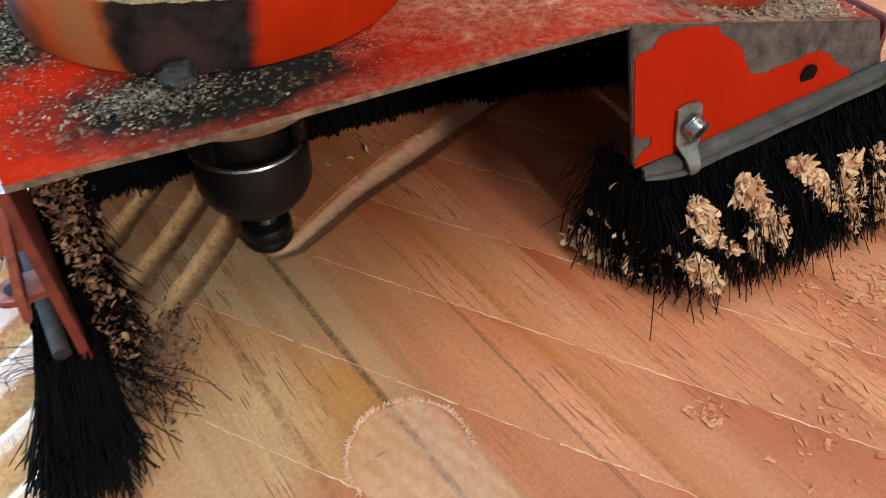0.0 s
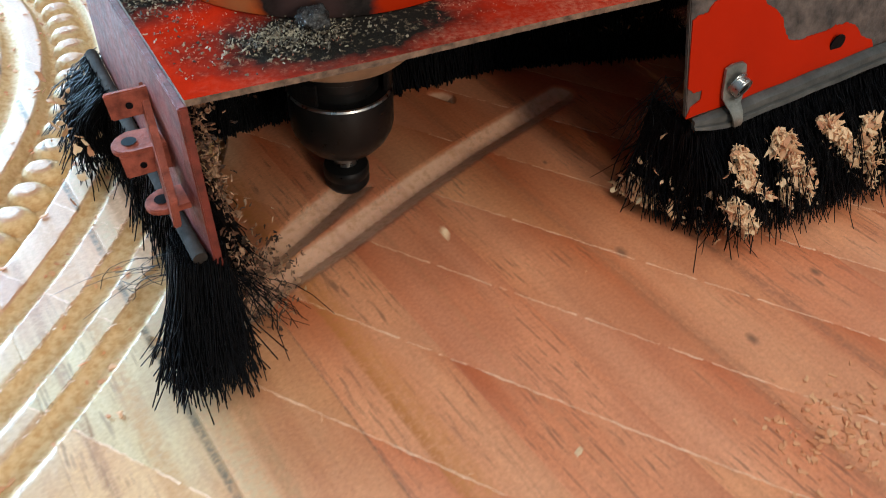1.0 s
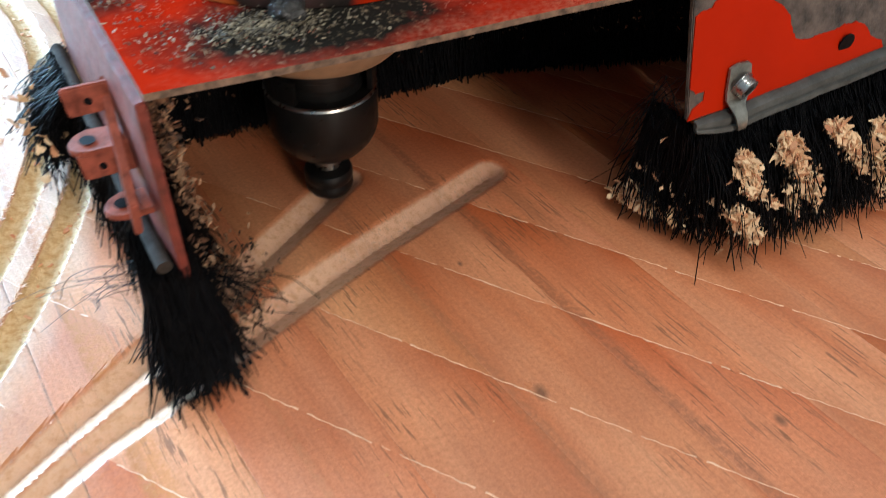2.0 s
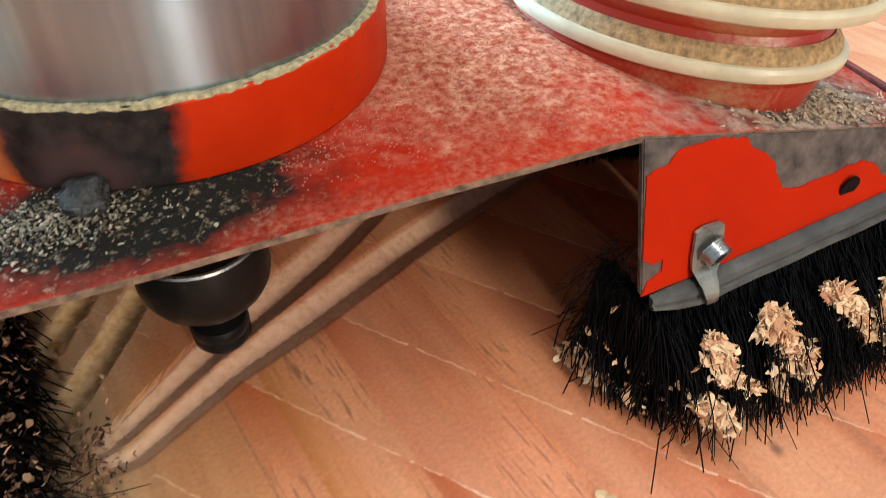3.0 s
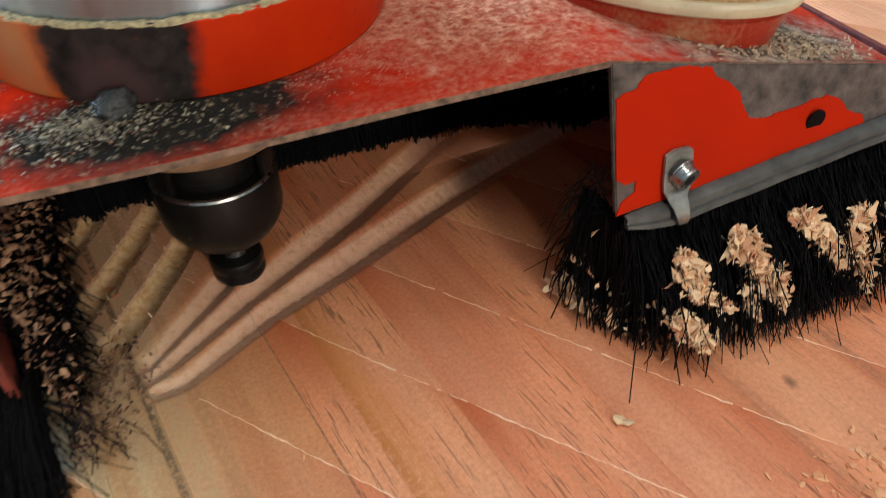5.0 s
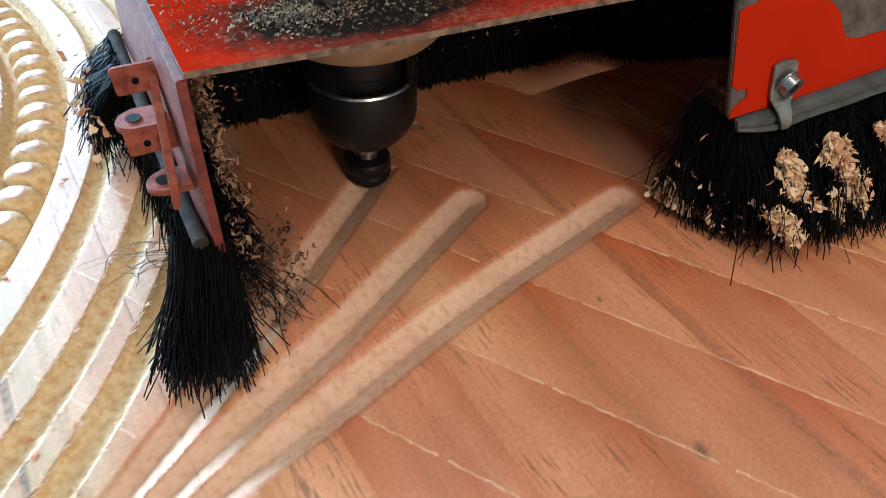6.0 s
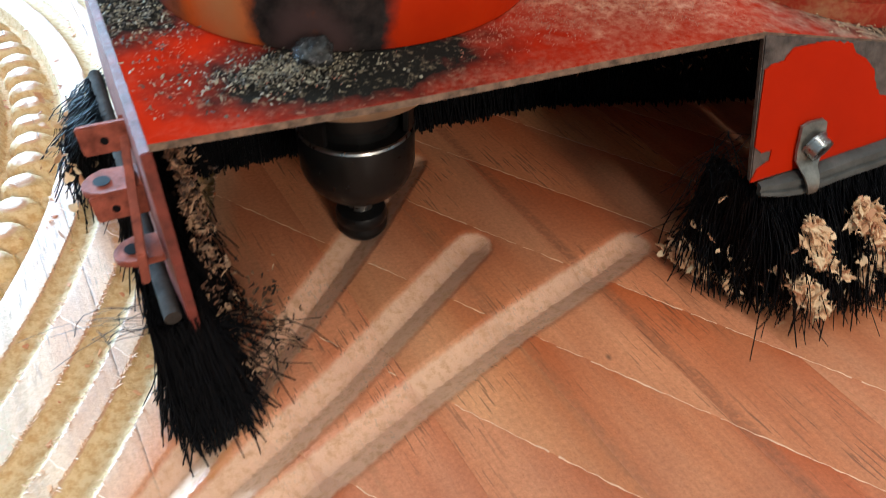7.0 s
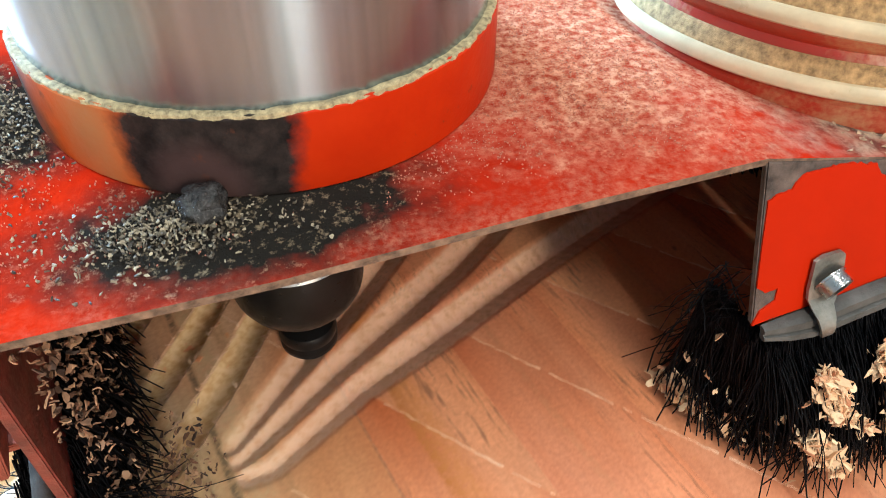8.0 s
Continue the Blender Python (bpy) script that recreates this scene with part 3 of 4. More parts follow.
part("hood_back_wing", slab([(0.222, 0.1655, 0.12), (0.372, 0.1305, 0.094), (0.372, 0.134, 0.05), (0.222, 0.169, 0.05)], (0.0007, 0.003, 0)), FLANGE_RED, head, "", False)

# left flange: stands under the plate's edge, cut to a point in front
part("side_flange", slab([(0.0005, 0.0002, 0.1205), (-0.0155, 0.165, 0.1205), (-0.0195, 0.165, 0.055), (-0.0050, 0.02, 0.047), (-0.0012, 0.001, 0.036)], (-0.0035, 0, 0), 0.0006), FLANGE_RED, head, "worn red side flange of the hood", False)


def on_flange(x, z, out=0.0):
    """A place on the right front flange, which leans out towards its foot."""
    return (x, -0.33 * (0.1235 - z) - out, z + 0.33 * out * 0)


part("front_flange", slab([on_flange(0.2203, 0.1228), on_flange(0.2212, 0.0655), on_flange(0.30, 0.0655), on_flange(0.372, 0.0715), on_flange(0.3655, 0.0962)], (0, 0.003, 0.0005), 0.0005), RUST, head, "front flange of bare dirty steel", False)
flake = [(0.2208, 0.0662), (0.2294, 0.0669), (0.2417, 0.0672), (0.2770, 0.0691), (0.3184, 0.0723), (0.3499, 0.0733), (0.3467, 0.0796), (0.3387, 0.0821), (0.3341, 0.0876), (0.3263, 0.0910),
         (0.3174, 0.0912), (0.3123, 0.0899), (0.3020, 0.0895), (0.2919, 0.0888), (0.2845, 0.0905), (0.2807, 0.0960), (0.2786, 0.1015), (0.2735, 0.1062), (0.2671, 0.1097), (0.2644, 0.1133),
         (0.2508, 0.1164), (0.2421, 0.1162), (0.2345, 0.1156), (0.2308, 0.1122), (0.2252, 0.1112), (0.2218, 0.1100), (0.2214, 0.0961), (0.2212, 0.0803), (0.2250, 0.0778), (0.2300, 0.0781), (0.2294, 0.0735), (0.2234, 0.0710)]
rng = random.Random(5)
rough_flake = []
for (ax, az), (bx, bz) in zip(flake, flake[1:] + flake[:1]):
    n = max(1, int(math.hypot(bx - ax, bz - az) / 0.0013))
    for k in range(n):
        j = 0.00045 if az > 0.074 and bz > 0.074 and ax > 0.2245 else 0.0
        rough_flake.append((ax + (bx - ax) * k / n + rng.uniform(-j, j), az + (bz - az) * k / n + rng.uniform(-j, j)))
part("paint", slab([on_flange(x, z, 0.0006) for x, z in rough_flake], (0, 0.0007, 0)), FRESH_RED, head, "flaking bright red paint", False)
# flange is not pierced: a black disc gives the shade of the hole
part("bolt_hole_disc", tube([on_flange(0.3194, 0.0827, 0.0008), on_flange(0.3194, 0.0827, 0.0016)], 0.0048, 24), BRISTLE, head, "black disc for the shade in the bolt hole")

# brush holder of the right flange, with its clip and screw
def ribbon(rows, thick):
    """A bent strip of sheet on the flange: rows of height, stand-off, and its two edges."""
    bm = bmesh.new()
    lay = [[bm.verts.new(on_flange(x, z, out + d)) for d in (0.0, thick) for x in (x0, x1)] for z, out, x0, x1 in rows]
    for a, b in zip(lay, lay[1:]):
        for p, q in ((0, 1), (1, 3), (3, 2), (2, 0)):
            bm.faces.new((a[p], a[q], b[q], b[p]))
    for a in (lay[0], lay[-1]):
        bm.faces.new((a[0], a[1], a[3], a[2]))
    return bm


FOLD = [(0.0010, 0.0006), (0.0040, 0.0004), (0.0054, -0.0008), (0.0056, -0.0028), (0.0042, -0.0036), (0.0044, -0.0046), (0.0058, -0.0050), (0.0060, -0.0070), (0.0048, -0.0080), (0.0010, -0.0078)]
bm = bmesh.new()
rings = []
for k in range(17):
    x = 0.2245 + 0.152 * k / 16
    z = 0.0652 + 0.078 * (x - 0.2234) + 0.0002 * math.sin(k * 1.7)
    thin = 0.55 if k == 0 else 0.85 if k == 1 else 1.0
    rings.append([bm.verts.new(on_flange(x, z + dz * thin, out * thin)) for out, dz in FOLD])
for a, b in zip(rings, rings[1:]):
    for j in range(len(FOLD)):
        i = (j + 1) % len(FOLD)
        bm.faces.new((a[j], a[i], b[i], b[j]))
bm.faces.new(rings[0])
bm.faces.new(rings[-1][::-1])
part("brush_channel", bm, GALVANISED, head, "folded grey metal brush channel")
CLIP = [(0.0870, 0.0015, 0.2462, 0.2535), (0.0858, 0.0016, 0.2425, 0.2552), (0.0760, 0.0016, 0.2414, 0.2556), (0.0722, 0.0018, 0.2414, 0.2545), (0.0702, 0.0040, 0.2418, 0.2510),
        (0.0680, 0.0070, 0.2424, 0.2498), (0.0650, 0.0078, 0.2434, 0.2496), (0.0625, 0.0076, 0.2444, 0.2497), (0.0605, 0.0066, 0.2452, 0.2495)]
clip = part("clip", ribbon(CLIP, 0.0013), BRIGHT_CLIP, head, "bent steel clip over the channel")
ax0 = Vector(on_flange(0.2492, 0.0785, 0.0030))
ax1 = ax0 + Vector((0.0010, -0.0050, -0.0012))
screw = part("screw", tube([ax0, ax0.lerp(ax1, 0.1), ax0.lerp(ax1, 0.95), ax1], 0.0052, 24), BRIGHT_STEEL, head, "steel socket head screw")
# recess is not cut, a dark hexagon on the face carries its shade
part("socket", tube([ax0.lerp(ax1, 1.01), ax0.lerp(ax1, 1.04)], 0.0027, 6), BLACK_STEEL, screw, "dark hexagon for the shade in the socket")
part("washer", tube([ax0.lerp(ax1, 0.02), ax0.lerp(ax1, 0.14)], 0.0062, 24), BRIGHT_STEEL, screw)

# spindle
SP, NUT = (0.0898, 0.1105), (0.0815, 0.0805)
part("collar", lathe([(0.0760, 0.1240), (0.0796, 0.1238), (0.0800, 0.1255), (0.0798, 0.1490), (0.0790, 0.1500), (0.0745, 0.1500)], SP, 96), COLLAR_RED, head, "orange-red collar burnt black in front")
ragged = lathe([(0.0796, 0.1490), (0.0794, 0.1500), (0.0784, 0.1505), (0.0764, 0.1503)], SP, 240)
for v in ragged.verts:
    n = noise.noise(v.co * 420)
    v.co += Vector((v.co.x - SP[0], v.co.y - SP[1], 0)).normalized() * 0.0005 * n + Vector((0, 0, 0.0007 * noise.noise(v.co * 310)))
part("sealant", ragged, SEAL, head, "bead of yellowish sawdust")
part("spindle_body", lathe([(0.0766, 0.145), (0.0768, 0.152), (0.0768, 0.36), (0.0740, 0.364), (0.03, 0.364), (0.0, 0.364)], SP, 96), SPINDLE_STEEL, head, "polished steel spindle body")
part("spindle_flange", lathe([(0.0, 0.1185), (0.048, 0.1185), (0.046, 0.103), (0.040, 0.090), (0.037, 0.087), (0.015, 0.087), (0, 0.087)], NUT, 48), TAN_STEEL, head, "dusty tapered spindle nose")
part("spindle_nose", lathe([(0.0205, 0.088), (0.0205, 0.074), (0.0190, 0.073), (0.0190, 0.069), (0.0200, 0.068), (0.0200, 0.058), (0, 0.058)], NUT, 48), BLACK_STEEL, head)
part("collet_nut", lathe([(0.0195, 0.0640), (0.0248, 0.0645), (0.0264, 0.0640), (0.0270, 0.0628), (0.0270, 0.0430), (0.0262, 0.0392), (0.0240, 0.0345), (0.0200, 0.0295), (0.0155, 0.0265), (0.0, 0.0262)], NUT, 64), BLACK_STEEL, head, "blackened round collet nut")
# highlight along the nut's rim, laid on as a ring of bright steel
part("nut_rim_glint", lathe([(0.02715, 0.0632), (0.0267, 0.0642), (0.0258, 0.0646)], NUT, 64), BRIGHT_STEEL, head, "bright ring standing in for the highlight on the nut's rim")
for mid in (0.12, math.pi - 0.12):
    rim = [mid + radians(d) for d in range(-52, 53, 8)]
    ring = [(NUT[0] + 0.0266 * math.cos(a), NUT[1] + 0.0266 * math.sin(a), 0.0650) for a in rim] + [(NUT[0] + 0.0238 * math.cos(a), NUT[1] + 0.0238 * math.sin(a), 0.0650) for a in reversed(rim)]
    part("nut_wall", slab(ring, (0, 0, 0.0115), 0.0004), BLACK_STEEL, head, "", False)
part("shank", lathe([(0.0066, 0.028), (0.0066, 0.0135)], NUT, 32), BRIGHT_STEEL, head, "bright cutter shank")
part("cutter", lathe([(0.0, 0.0145), (0.0078, 0.0145), (0.0120, 0.0132), (0.0128, 0.0115), (0.0128, 0.0080), (0.0120, 0.0066), (0.0120, 0.0058), (0.0127, 0.0045), (0.0126, 0.002), (0.0105, -0.0012), (0.006, -0.0036), (0, -0.0058)], NUT, 48), BLACK_STEEL, head, "dark round-nosed cutter")
# weld lump and bolt in front of the collar
bm = bmesh.new()
bmesh.ops.create_icosphere(bm, subdivisions=4, radius=0.0068)
for v in bm.verts:
    n = noise.noise(v.co * 260) * 0.0022 + noise.noise(v.co * 700) * 0.0009
    v.co = v.co * (1 + 0.9 * n / 0.0068) + Vector((0.0570, 0.0310, 0.1265))
    v.co.z = 0.1265 + (v.co.z - 0.1265) * 0.85
part("weld_lump", bm, plain("sooty_weld", (0.045, 0.042, 0.040), 0.2, 0.4, 260, 0.6, 0.8), head, "sooty shining weld lump")
# oval bellows hose on the hood
HOSE, OVAL = (0.276, 0.064), (0.068, 0.043, math.atan2(-0.85, 0.52))
prof = [(0.90, 0.108), (0.95, 0.1225)]
ribs = []
GROW = (0.95, 1.02, 1.05, 1.06, 1.06, 1.06)
for k in range(6):
    z, g = 0.1285 + 0.0225 * k, GROW[k]
    prof += [(0.97 * g, z - 0.005), (1.02 * g, z), (0.97 * g, z + 0.0065), (0.93 * g, z + 0.012)]
    ribs.append((z, g))
hose = part("suction_hose", lathe(prof, HOSE, 72, OVAL), HOSE_SKIN, head, "red-brown bellows suction hose full of dust")
for z, g in ribs:
    part("hose_rib", lathe([(0.98 * g, z - 0.0032), (1.03 * g, z - 0.0032), (1.060 * g, z - 0.0022), (1.072 * g, z - 0.0004), (1.070 * g, z + 0.0016), (1.050 * g, z + 0.0030), (1.02 * g, z + 0.0036), (0.97 * g, z + 0.0036)], HOSE, 72, OVAL), CREAM, hose, "cream plastic rib")
    part("dust_band", lathe([(1.03 * g, z + 0.0034), (1.025 * g, z + 0.0044), (0.985 * g, z + 0.0078), (0.96 * g, z + 0.0092)], HOSE, 72, OVAL), BAND, hose, "golden sawdust lying on the rib")

# hinge lugs on the left flange: two upright tabs and two flat round ears
def ear(x, y, z, r, root):
    pts = [(root, y + r, z)] + [(x - r * math.sin(a), y + r * math.cos(a), z - 0.1 * r * math.sin(a)) for a in [math.pi * k / 12 for k in range(13)]] + [(root, y - r, z)]
    ob = part("ear", slab(pts, (0, 0, -0.0028), 0.0005), LUG_RED, head, "round hinge ear in dusty red", False)
    # no hole is cut, its shade is a black disc on the ear
    part("pin_hole_disc", tube([(x, y, z + 0.0001), (x, y, z + 0.0002)], 0.0030, 18), BRISTLE, ob, "black disc for the shade in a pin hole")


def tab(x0, x1, y, z0, z1):
    ob = part("tab", slab([(x0, y, z0), (x0 - 0.0004, y + 0.001, z1), (x1, y + 0.001, z1 + 0.0006), (x1, y, z0 + 0.0006)], (0, 0.0026, 0), 0.0006), LUG_RED, head, "upright hinge tab in dusty red", False)
    c = ((x0 + x1) / 2 - 0.002, y + 0.0003, (z0 + z1) / 2)
    # black disc in place of the shaded hole
    part("pin_hole_disc", tube([c, (c[0], c[1] - 0.0005, c[2])], 0.0014, 12), BRISTLE, ob, "black disc for the shade in a pin hole")


tab(-0.0250, -0.0050, 0.0475, 0.0912, 0.1025)
ear(-0.0215, 0.0405, 0.0855, 0.0072, -0.0050)
tab(-0.0262, -0.0075, 0.0322, 0.0735, 0.0838)
ear(-0.0165, 0.0190, 0.0702, 0.0068, -0.0060)
part("lug_strap", slab([(-0.0085, 0.056, 0.1015), (-0.0112, 0.006, 0.078), (-0.0125, 0.004, 0.066), (-0.0115, 0.040, 0.080)], (-0.0030, 0, 0), 0.0005), LUG_RED, head, "red strap carrying the lugs", False)
left_rod = [(-0.0095 - 0.0175 * k / 8, 0.002 + 0.165 * k / 8, 0.0490 + 0.010 * k / 8) for k in range(9)]
part("brush_channel", tube(left_rod, 0.0031, 12), DULL, head, "grey metal brush channel")

# ---- brushes ----
def bristles(seed, count, root, tip, bend, thick=0.00042, segs=4, curl=0.004, lowest=0.0006):
    """Single bristles from a root strip to a tip strip; root and tip take a number from 0 to 1 and give a place."""
    rr = random.Random(seed)
    vs, fs = [], []
    for _ in range(count):
        k = rr.random()
        a, b = root(k, rr), tip(k, rr)
        side = Vector((rr.gauss(0, curl), rr.gauss(0, curl), rr.gauss(0, curl * 0.4)))
        hook = Vector((rr.gauss(0, curl), rr.gauss(0, curl), rr.gauss(0, curl * 0.5)))
        turn = rr.uniform(0, 6.28)
        w = thick * rr.uniform(0.7, 1.25)
        base = len(vs)
        for s in range(segs + 1):
            f = s / segs
            p = a.lerp(b, f) + side * (0.7 * f * f) - hook * (f ** 4) * 0.8 + Vector((math.cos(turn + 5 * f), math.sin(turn + 5 * f), 0.5 * math.sin(turn + 3 * f))) * (0.75 * curl * f * f) + bend * (math.sin(f * math.pi) * rr.uniform(0.8, 1.2))
            p.z = max(p.z, lowest)
            for j in range(3):
                t = 2 * math.pi * j / 3
                q = w * (1 - 0.2 * f)
                vs.append((p.x + q * math.cos(t), p.y + q * math.sin(t), p.z))
        for s in range(segs):
            for j in range(3):
                u, v = base + 3 * s + j, base + 3 * s + (j + 1) % 3
                fs.append((u, v, v + 3, u + 3))
    return vs, fs


def brush(name, label, pieces, parent, pivot=(0, 0, 0)):
    vs, fs = [], []
    for v, f in pieces:
        n = len(vs)
        vs += [(x - pivot[0], y - pivot[1], z - pivot[2]) for x, y, z in v]
        fs += [tuple(i + n for i in q) for q in f]
    ob = put(name, mesh(name, vs, fs, BRISTLE), parent, label, pose(*pivot))
    return tagged(ob, kind="stuff")


def V(x, y, z):
    return Vector((x, y, z))


def jit(r, a):
    return Vector((r.uniform(-a, a), r.uniform(-a, a), r.uniform(-a, a)))


NONE = Vector((0, 0, 0))
# right front brush: under the channel, fanned forward, tips splayed over the wood
right = [bristles(1, 3600, lambda k, r: V(0.226 + 0.152 * k, -0.0225 + 0.0035 * k, 0.056 + 0.006 * k) + jit(r, 0.003),
                  lambda k, r: V(0.229 + 0.155 * k + r.gauss(0, 0.004), -0.026 - 0.018 * min(1, 3 * k) + r.gauss(0, 0.004), abs(r.gauss(0.007, 0.005))), V(0, -0.003, 0.004), 0.00042, 7, 0.0048),
         bristles(2, 700, lambda k, r: V(0.2235, -0.020 + 0.024 * k, 0.060) + jit(r, 0.003),
                  lambda k, r: V(0.2365 - 0.0155 * k + r.gauss(0, 0.003), -0.024 + 0.026 * k + r.gauss(0, 0.004), abs(r.gauss(0.008, 0.006))), V(-0.002, 0, 0.003), 0.00042, 7, 0.0055),
         bristles(3, 34, lambda k, r: V(0.2225, -0.012 + 0.014 * k, 0.055 + 0.03 * r.random()) + jit(r, 0.003),
                  lambda k, r: V(0.2170 + r.gauss(0, 0.003), 0.003 + r.gauss(0, 0.005), 0.042 + r.gauss(0, 0.016)), V(-0.003, 0, 0.006), 0.0003, 5, 0.006),
         # over the caught shavings
         bristles(5, 380, lambda k, r: V(0.229 + 0.147 * k, -0.0290, 0.054 + 0.006 * k) + jit(r, 0.003),
                  lambda k, r: V(0.231 + 0.152 * k + r.gauss(0, 0.006), -0.054 + r.gauss(0, 0.003), abs(r.gauss(0.008, 0.006))), V(0, -0.004, 0.004), 0.00036, 7, 0.004),
         bristles(4, 16, lambda k, r: V(0.24 + 0.13 * k, -0.035, 0.02),
                  lambda k, r: V(0.235 + 0.14 * k + r.gauss(0, 0.012), -0.052 + r.gauss(0, 0.006), 0.004), V(0, 0, 0.004), 0.0003, 5, 0.008)]
brush("right_brush".replace("right_", "skirt_"), "black bristle skirt clogged with wood shavings", right, head)

# left brush along the side channel
side = [bristles(11, 1500, lambda k, r: V(-0.012 - 0.015 * k, 0.035 + 0.125 * k, 0.050 + 0.008 * k) + jit(r, 0.003),
                 lambda k, r: V(-0.014 - 0.016 * k + r.gauss(0, 0.003), 0.036 + 0.130 * k + r.gauss(0, 0.004), abs(r.gauss(0.003, 0.004))), V(-0.003, 0, 0.003), 0.00042, 6, 0.0035),
        bristles(12, 800, lambda k, r: V(-0.026, 0.125 + 0.045 * k, 0.056) + jit(r, 0.004),
                 lambda k, r: V(-0.043 + r.gauss(0, 0.005), 0.135 + 0.045 * k + r.gauss(0, 0.006), 0.018 + r.gauss(0, 0.008)), V(-0.004, 0, 0.004), 0.00042, 6, 0.004),
        bristles(13, 500, lambda k, r: V(0.002 - 0.014 * k, 0.02 + 0.13 * k, 0.058) + jit(r, 0.004),
                 lambda k, r: V(0.007 - 0.014 * k + r.gauss(0, 0.005), 0.02 + 0.13 * k + r.gauss(0, 0.006), abs(r.gauss(0.004, 0.006))), V(0.002, 0, 0))]
brush("skirt_brush", "black bristle skirt on the side flange", side, head)
PIVOT = (-0.009, 0.006, 0.046)
tuft = brush("corner_brush", "thick black corner tuft of the bristle skirt",
             [bristles(21, 1500, lambda k, r: V(-0.019 + 0.021 * k, 0.000 + 0.03 * r.random(), 0.044 + r.uniform(-0.003, 0.004)),
                       lambda k, r: V(-0.027 + 0.026 * k + r.gauss(0, 0.003), -0.014 + r.gauss(0, 0.008), abs(r.gauss(0.001, 0.004))), V(0, -0.002, 0.001)),
              bristles(22, 30, lambda k, r: V(-0.006 + 0.008 * k, 0.005, 0.038), lambda k, r: V(0.018 + r.gauss(0, 0.008), -0.006 + r.gauss(0, 0.009), 0.010 + r.gauss(0, 0.006)), V(0.002, 0, 0.004), 0.0003, 5, 0.006)], head, PIVOT)
brush("stray_bristles", "loose bent bristles sticking out of the skirt",
      [bristles(23, 14, lambda k, r: V(-0.020, 0.012 + 0.02 * k, 0.030), lambda k, r: V(-0.047 + r.gauss(0, 0.006), 0.026 + 0.02 * k + r.gauss(0, 0.006), 0.012 + r.gauss(0, 0.006)), V(-0.002, 0, 0.004), 0.00028, 6, 0.006)], head)

# rear brush behind the cutter
def back_root(k, r):
    x = -0.012 + 0.382 * k
    return V(x, 0.160 - (0.04 * (x - 0.222) / 0.15 if x > 0.222 else 0), 0.085 if x < 0.23 else 0.078) + jit(r, 0.004)


def back_tip(k, r):
    x = -0.014 + 0.388 * k + r.gauss(0, 0.005)
    return V(x, 0.160 - (0.04 * (x - 0.222) / 0.15 if x > 0.222 else 0) + r.gauss(0, 0.003), r.gauss(-0.0008, 0.0016))


rear = brush("skirt_brush", "dense black rear bristle skirt", [bristles(31, 15000, back_root, back_tip, NONE, 0.0007, 4, 0.003, -0.005)], head)
# unseen far skirt, added to stop window light leaking under the hood
brush("skirt_brush", "unseen black bristle skirt added on the far side of the hood",
      [bristles(32, 3600, lambda k, r: V(0.371, -0.015 + 0.15 * k, 0.056) + jit(r, 0.003), lambda k, r: V(0.373 + r.gauss(0, 0.004), -0.02 + 0.155 * k + r.gauss(0, 0.004), abs(r.gauss(0.001, 0.004))), NONE, 0.0007)], head)
part("brush_channel", tube([(-0.014, 0.161, 0.088), (0.222, 0.161, 0.088), (0.37, 0.122, 0.080)], 0.006, 10), GALVANISED, head)

# ---- shavings ----
def shaving(r, p, size, flatness=0.6, face=(0, 0, 0), curl=0.5):
    """One thin curled flake with a ragged outline."""
    n = r.choice((6, 7, 9, 11))
    ax = Vector((r.gauss(0, 1), r.gauss(0, 1), r.gauss(0, 1) + flatness * 3)) + Vector(face)
    ax.normalize()
    u = ax.orthogonal().normalized()
    u.rotate(Matrix.Rotation(r.uniform(0, 6.28), 3, ax))
    v = ax.cross(u)
    el, cup = r.uniform(0.22, 0.75), r.uniform(-curl, curl)
    top = []
    for k in range(n):
        a = 2 * math.pi * k / n
        q = size * r.uniform(0.35, 1.2)
        a_, b_ = q * math.cos(a), q * math.sin(a) * el
        top.append(p + u * a_ + v * b_ + ax * (cup * a_ * a_ / size))
    c = p + ax * size * 0.05
    low = [t - ax * 0.00035 for t in top]
    vs = [c] + top + low + [c - ax * 0.00035]
    fs = []
    for k in range(n):
        j = (k + 1) % n
        fs += [(0, 1 + k, 1 + j), (1 + k, 1 + n + k, 1 + n + j, 1 + j), (2 * n + 1, 1 + n + j, 1 + n + k)]
    return vs, fs


def shavings(name, label, seed, places, parent=None, size=(0.0018, 0.0042), flat=0.6, face=(0, 0, 0), wood=None, curl=0.5):
    r = random.Random(seed)
    vs, fs = [], []
    for p in places(r):
        v, f = shaving(r, p, r.uniform(*size), flat, face, curl)
        n = len(vs)
        vs += v
        fs += [tuple(i + n for i in q) for q in f]
    ob = put(name, mesh(name, vs, fs, wood or CHIP, False), parent, label)
    return tagged(ob, label, "" if parent is not None else "wood shavings", kind="stuff")


